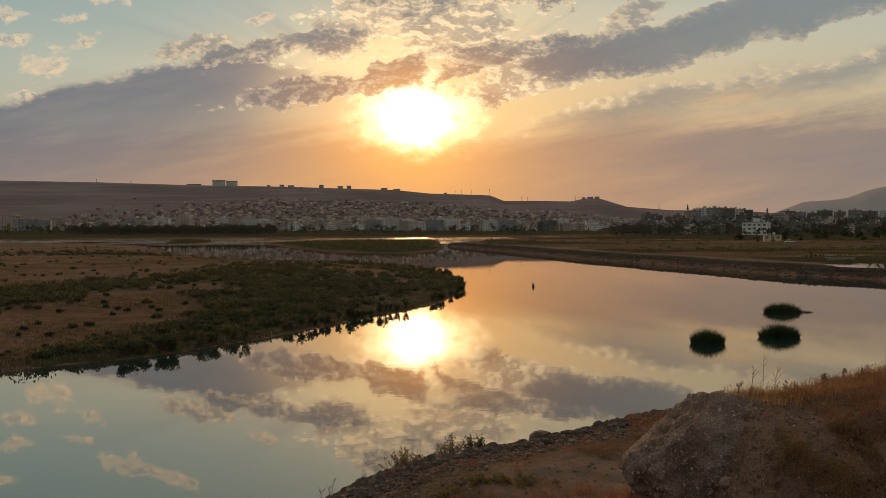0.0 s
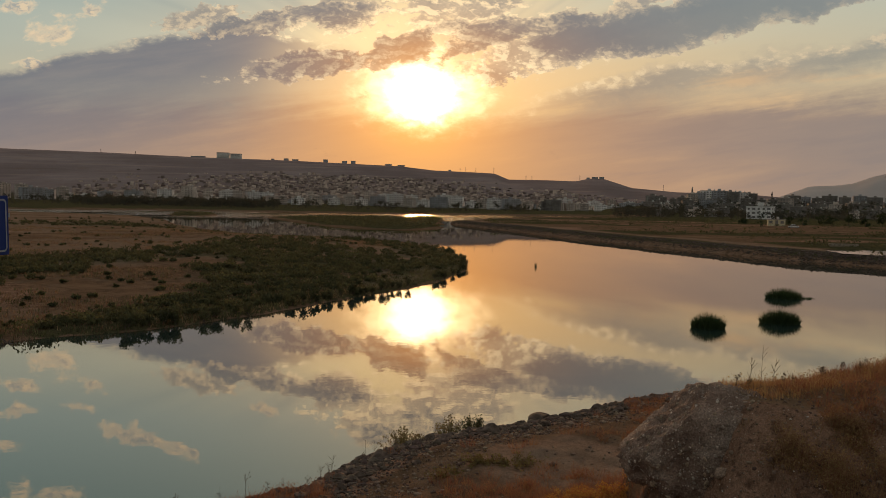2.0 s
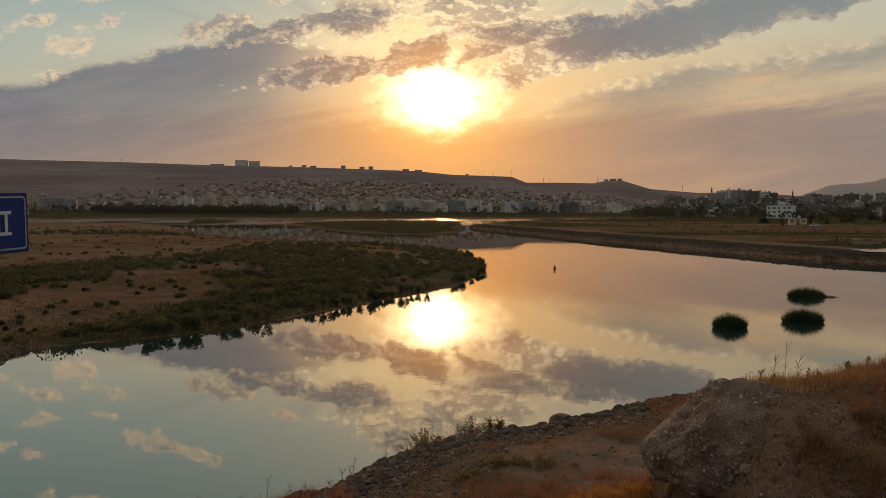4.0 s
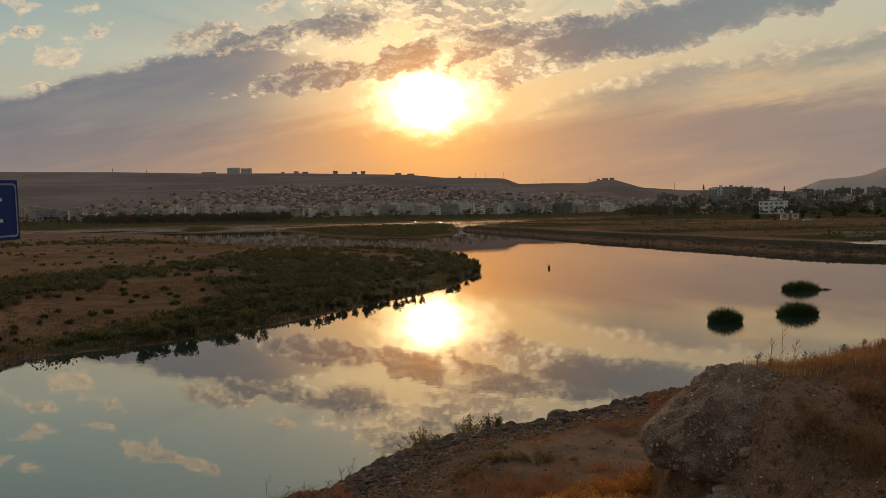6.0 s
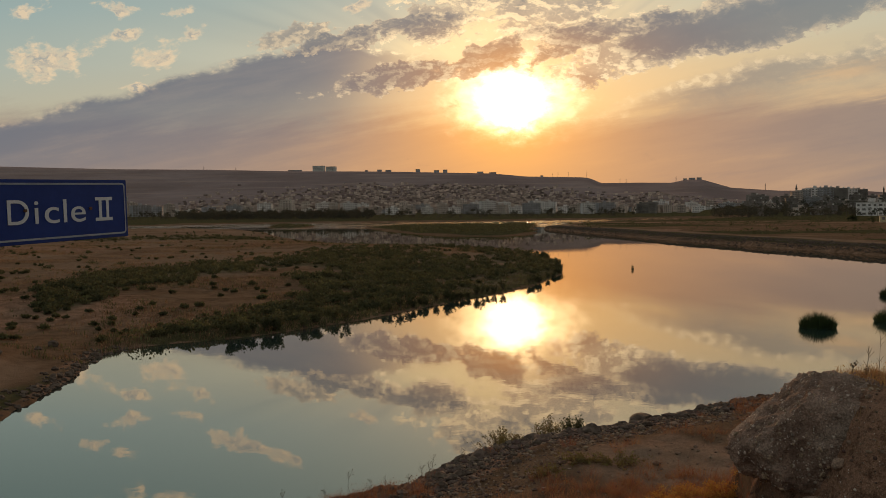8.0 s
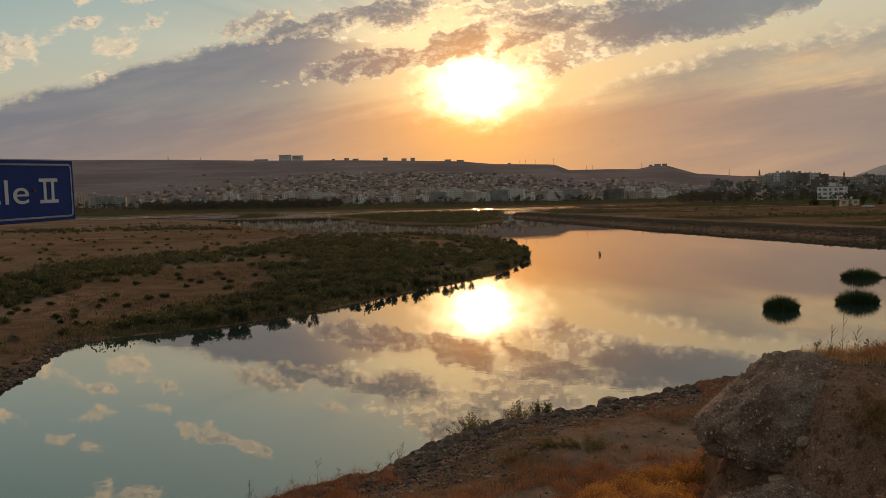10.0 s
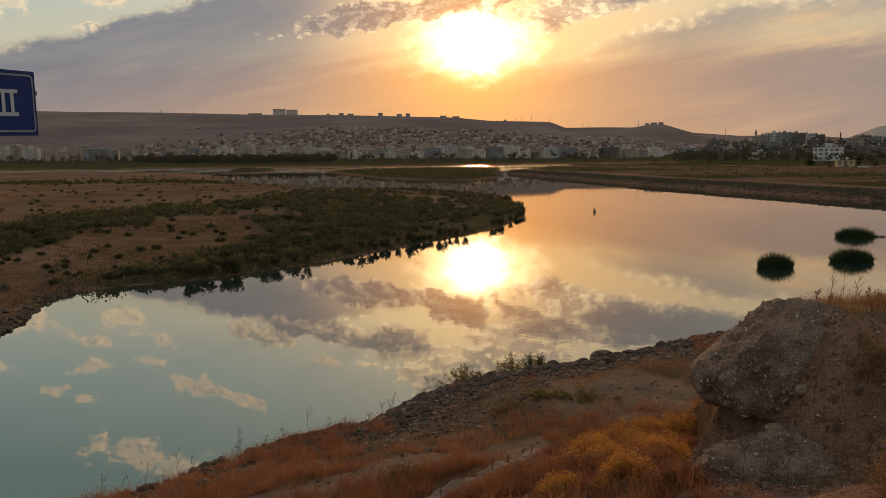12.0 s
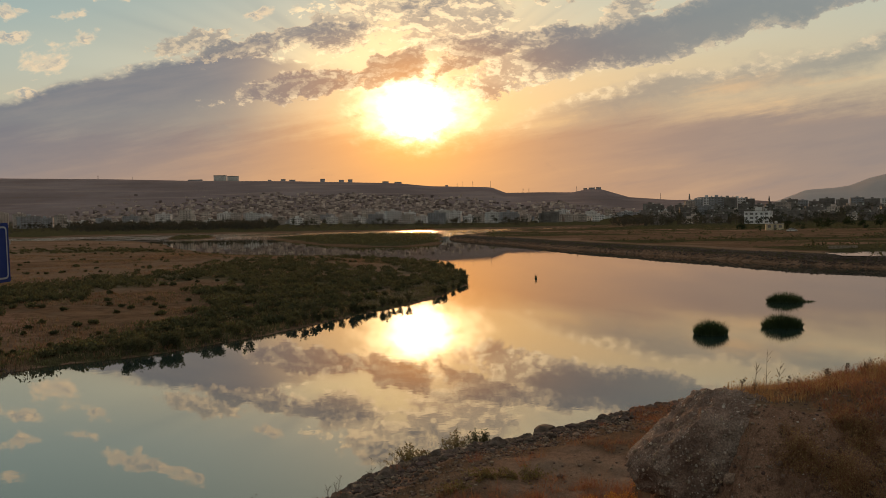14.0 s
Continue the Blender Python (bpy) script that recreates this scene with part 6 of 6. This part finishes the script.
def hilltop():
    """Buildings and masts along the skyline."""
    for bear, wide, hgt, gap in ((-0.2672, 34, 16, 0), (-0.2518, 30, 14, 0)):
        y = 2470
        x = bear * y
        root = new("hilltop_block")
        root.location = (x, y, ground_at(x, y))
        part("wall", box(bmesh.new(), -wide / 2, -8, -8, wide / 2, 8, hgt), M_TANK, root)
        part("roof", box(bmesh.new(), -wide / 2 - 0.6, -8.6, hgt, wide / 2 + 0.6, 8.6, hgt + 1.2), M_ROOF, root)
        for k in range(4):
            part("glazing", box(bmesh.new(), -wide / 2 + 2, -8.2, 2 + k * 3.4, wide / 2 - 2, -7.9, 2.9 + k * 3.4), M_GLASS, root)
        tagged(root, "tall grey block on the bare hilltop skyline", "building", "twin blocks on the hilltop")
    for bear, wide, hgt in ((-0.297, 40, 4), (-0.192, 12, 6), (-0.181, 16, 5), (-0.145, 12, 9), (-0.1225, 14, 7), (-0.112, 12, 9), (-0.07, 18, 5), (-0.055, 20, 4), (-0.208, 7, 4),
                            (0.003, 8, 4), (0.176, 16, 5), (0.184, 12, 6), (0.168, 8, 4)):
        y = 2480
        x = bear * y
        root = new("hilltop_shed")
        root.location = (x, y, ground_at(x, y))
        part("wall", box(bmesh.new(), -wide / 2, -6, -8, wide / 2, 6, hgt), M_WALL_GREY, root)
        part("roof", box(bmesh.new(), -wide / 2 - 0.5, -6.5, hgt, wide / 2 + 0.5, 6.5, hgt + 0.8), M_ROOF, root)
        tagged(root, "low flat-roofed building on the hilltop skyline", "building", "low buildings on the hilltop")
    for bear, hgt in ((0.0555, 19), (0.034, 16), (0.022, 15), (0.0155, 11), (0.094, 13), (0.101, 12), (0.158, 16), (-0.413, 11), (-0.372, 9), (0.258, 18)):
        y = 2450
        x = bear * y
        root = new("skyline_mast")
        root.location = (x, y, ground_at(x, y) - 3)
        bm = bmesh.new()
        for sd in ((-1, -1), (1, -1), (1, 1), (-1, 1)):
            tube(bm, (sd[0] * 0.9, sd[1] * 0.9, 0), (sd[0] * 0.35, sd[1] * 0.35, hgt + 3), 0.22, 0.16, 4)
        part("lattice_leg", bm, M_MAST, root)
        part("crossarm", box(bmesh.new(), -1.5, -0.2, hgt, 1.5, 0.2, hgt + 0.5), M_MAST, root)
        tagged(root, "thin steel mast on the hill's skyline", "mast", "masts on the skyline")
    for bear, y, top in ((0.2923, 1000, 36.5), (0.3873, 1010, 33.0)):
        root = new("minaret")
        x = bear * y
        z = ground_at(x, y)
        k = (top - z) / 33
        root.matrix_world = pose(x, y, z) @ Matrix.Scale(k, 4)
        part("shaft", tube(bmesh.new(), (0, 0, 0), (0, 0, 28), 1.6, 1.4, 12), M_WALL_DARK, root)
        part("gallery", tube(bmesh.new(), (0, 0, 24), (0, 0, 25.4), 1.6, 2.4, 12), M_WALL_DARK, root)
        part("spire", tube(bmesh.new(), (0, 0, 28), (0, 0, 33), 1.6, 0.05, 12), M_ROOF, root)
        tagged(root, "slim dark minaret rising over the apartment blocks", "minaret", "minarets of the town")


hilltop()
for ob in KINDS:
    for o in (*ob.children_recursive, ob):
        bpy.data.objects.remove(o)


def tree_at(store_leaf, store_wood, r, x, y, h, m):
    z = ground_at(x, y)
    k = r.integers(5, 9)
    cs = r.normal(0, 1, (k, 3)) * np.array([0.24, 0.24, 0.2]) * h
    cs[:, 2] += 0.5 * h
    pick = r.integers(0, k, m)
    d = r.normal(0, 1, (m, 3))
    d /= np.linalg.norm(d, axis=1)[:, None]
    c = cs[pick] + d * (r.random(m) ** 0.4)[:, None] * 0.2 * h
    c[:, 2] = np.abs(c[:, 2]) + 0.03 * h
    store_leaf.append(leaves_at(r, c + np.array([x, y, z]), r.uniform(0.10, 0.22, m) * h, 0.7))
    a = np.linspace(0, 2 * np.pi, 6)[:5]
    ring = np.stack([np.cos(a), np.sin(a), np.zeros(5)], 1)
    v_ = np.concatenate([ring * 0.03 * h + [x, y, z - 0.3], ring * 0.012 * h + [x, y, z + 0.6 * h]])
    i = np.arange(5)
    j = (i + 1) % 5
    store_wood.append((v_, np.concatenate([np.stack([i, j, j + 5], 1), np.stack([i, j + 5, i + 5], 1)])))


def woods():
    """The tree belt before the town, and the trees of the flats beyond the right bank."""
    r = np.random.default_rng(91)
    lf, wd = [], []
    for _ in range(520):
        b = r.uniform(-0.7, 0.12) if r.random() < 0.25 else r.uniform(-0.45, -0.2)
        d = r.uniform(830, 1060)
        if inside_by(FAR_SHORE, np.array([b * d]), np.array([d]))[0] > 15:
            tree_at(lf, wd, r, b * d, d, r.uniform(4.5, 10), 120)
    for _ in range(1500):
        b, d = r.uniform(-0.66, 0.1), r.uniform(740, 930)
        if inside_by(FAR_SHORE, np.array([b * d]), np.array([d]))[0] > 8 and len(lf) < 950:
            tree_at(lf, wd, r, b * d, d, r.uniform(1.5, 4.5), 60)
    for _ in range(520):
        b = r.uniform(0.2, 0.66)
        d = r.uniform(640, 960)
        tree_at(lf, wd, r, b * d, d, r.uniform(4, 8.5), 90)
    for _ in range(60):
        b = r.normal(0.25, 0.025)
        d = r.uniform(820, 900)
        tree_at(lf, wd, r, b * d, d, r.uniform(5, 9), 110)
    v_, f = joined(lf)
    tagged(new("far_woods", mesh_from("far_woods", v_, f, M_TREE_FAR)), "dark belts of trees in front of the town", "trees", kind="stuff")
    v_, f = joined(wd)
    tagged(new("far_trunks", mesh_from("far_trunks", v_, f, M_BARK)), "trunks of the distant tree belts", "trunks", kind="stuff")
    for b, d, h in ((0.41, 400, 4.5), (0.425, 395, 4.0), (0.445, 420, 5.5), (0.46, 380, 5.0), (0.48, 410, 6), (0.5, 390, 5), (0.52, 400, 6.5), (0.355, 420, 5.0), (0.535, 360, 6), (0.375, 350, 2.5)):
        a, c = [], []
        tree_at(a, c, r, 0, 0, h, 240)
        x, y = b * d, d
        z0 = ground_at(0, 0)
        root = new("field_tree")
        root.location = (x, y, ground_at(x, y))
        for nm, st, mt in (("crown", a, M_TREE), ("trunk", c, M_BARK)):
            v_, f = joined(st)
            v_ = v_ - np.array([0, 0, z0])
            o = new(nm, mesh_from(nm, v_, f, mt))
            o.parent = root
        tagged(root, "dark round-crowned tree by the fields", "tree", "trees on the flats")
    # low bushes dotted over the right flat
    lf = []
    n = 12000
    x, y = r.uniform(10, 420, n), 125 + 500 * r.random(n) ** 1.3
    ok = (inside_by(RIGHT_BANK, x, y) > np.where(y < 280, 13, 5)) & (r.random(n) < 0.12 + 0.6 * green_at(x, y)) & (inside_by(POND, x, y) < -2)
    for xi, yi, zi in zip(x[ok], y[ok], land(x[ok], y[ok])):
        h = min(0.3 + r.exponential(0.35), 1.6)
        m = 20
        c = r.normal(0, 1, (m, 3)) * np.array([0.7, 0.7, 0.3]) * h
        c[:, 2] = np.abs(c[:, 2])
        lf.append(leaves_at(r, c + np.array([xi, yi, zi]), r.uniform(0.3, 0.6, m) * h, 0.8))
    n = 2600
    x, y = r.uniform(-190, 4, n), r.uniform(270, 620, n)
    d = np.maximum(inside_by(FAR_BAR, x, y), inside_by(ISLET, x, y))
    for xi, yi, zi in zip(x[d > 1.5], y[d > 1.5], land(x[d > 1.5], y[d > 1.5])):
        h = r.uniform(0.4, 1.3)
        c = r.normal(0, 1, (18, 3)) * np.array([1.1, 1.1, 0.35]) * h
        c[:, 2] = np.abs(c[:, 2])
        lf.append(leaves_at(r, c + np.array([xi, yi, zi]), r.uniform(0.4, 0.9, 18) * h, 0.8))
    v_, f = joined(lf)
    tagged(new("field_bushes", mesh_from("field_bushes", v_, f, M_SCRUB)), "low dark bushes scattered over the dry flat and river bars", "bushes", kind="stuff")


woods()


def parked_car(x, y, turn):
    """A white saloon car standing on the flat."""
    root = new("parked_car")
    root.matrix_world = pose(x, y, ground_at(x, y) + 0.02, 0, 0, turn)
    paint = surface("white_car_paint", (0.55, 0.54, 0.52), (0.62, 0.61, 0.59), 1.0, 0.35, 0.0)
    part("body", box(bmesh.new(), -2.1, -0.85, 0.3, 2.1, 0.85, 0.85, 0.12), paint, root)
    bm = box(bmesh.new(), -1.3, -0.75, 0.85, 1.0, 0.75, 1.42, 0.05)
    for v_ in bm.verts:
        if v_.co.z > 1.2:
            v_.co.x *= 0.72
            v_.co.y *= 0.88
    part("cabin", bm, M_GLASS, root, "dark glazed cabin")
    part("roof", box(bmesh.new(), -0.85, -0.62, 1.42, 0.65, 0.62, 1.46, 0.015), paint, root)
    rubber = surface("tyre_rubber", (0.02, 0.02, 0.02), (0.035, 0.035, 0.035), 5.0, 0.9, 0.0)
    for px in (-1.35, 1.35):
        for sd in (-1, 1):
            wheel = part("wheel", tube(bmesh.new(), (px, sd * 0.72, 0.32), (px, sd * 0.88, 0.32), 0.32, 0.32, 14), rubber, root)
            part("rim", tube(bmesh.new(), (px, sd * 0.87, 0.32), (px, sd * 0.89, 0.32), 0.19, 0.17, 12), M_STEEL, wheel)
    tagged(root, "white saloon car parked on the dry flat", "car")


parked_car(143, 345, 12)


def trough():
    """A long pale concrete trough beside the pond."""
    root = new("concrete_trough")
    x, y = 76.6, 161.2
    root.matrix_world = pose(x, y, ground_at(x, y), 0, 0, -6)
    for nm, b in (("long_wall", (-2.6, -0.6, -0.3, 2.6, -0.48, 0.5)), ("long_wall", (-2.6, 0.48, -0.3, 2.6, 0.6, 0.5)), ("end_wall", (-2.6, -0.48, -0.3, -2.48, 0.48, 0.5)),
                  ("end_wall", (2.48, -0.48, -0.3, 2.6, 0.48, 0.5)), ("bottom", (-2.48, -0.48, -0.3, 2.48, 0.48, 0.1))):
        part(nm, box(bmesh.new(), *b, 0.01), M_CONC, root)
    tagged(root, "long pale concrete trough beside the pond", "trough")


trough()
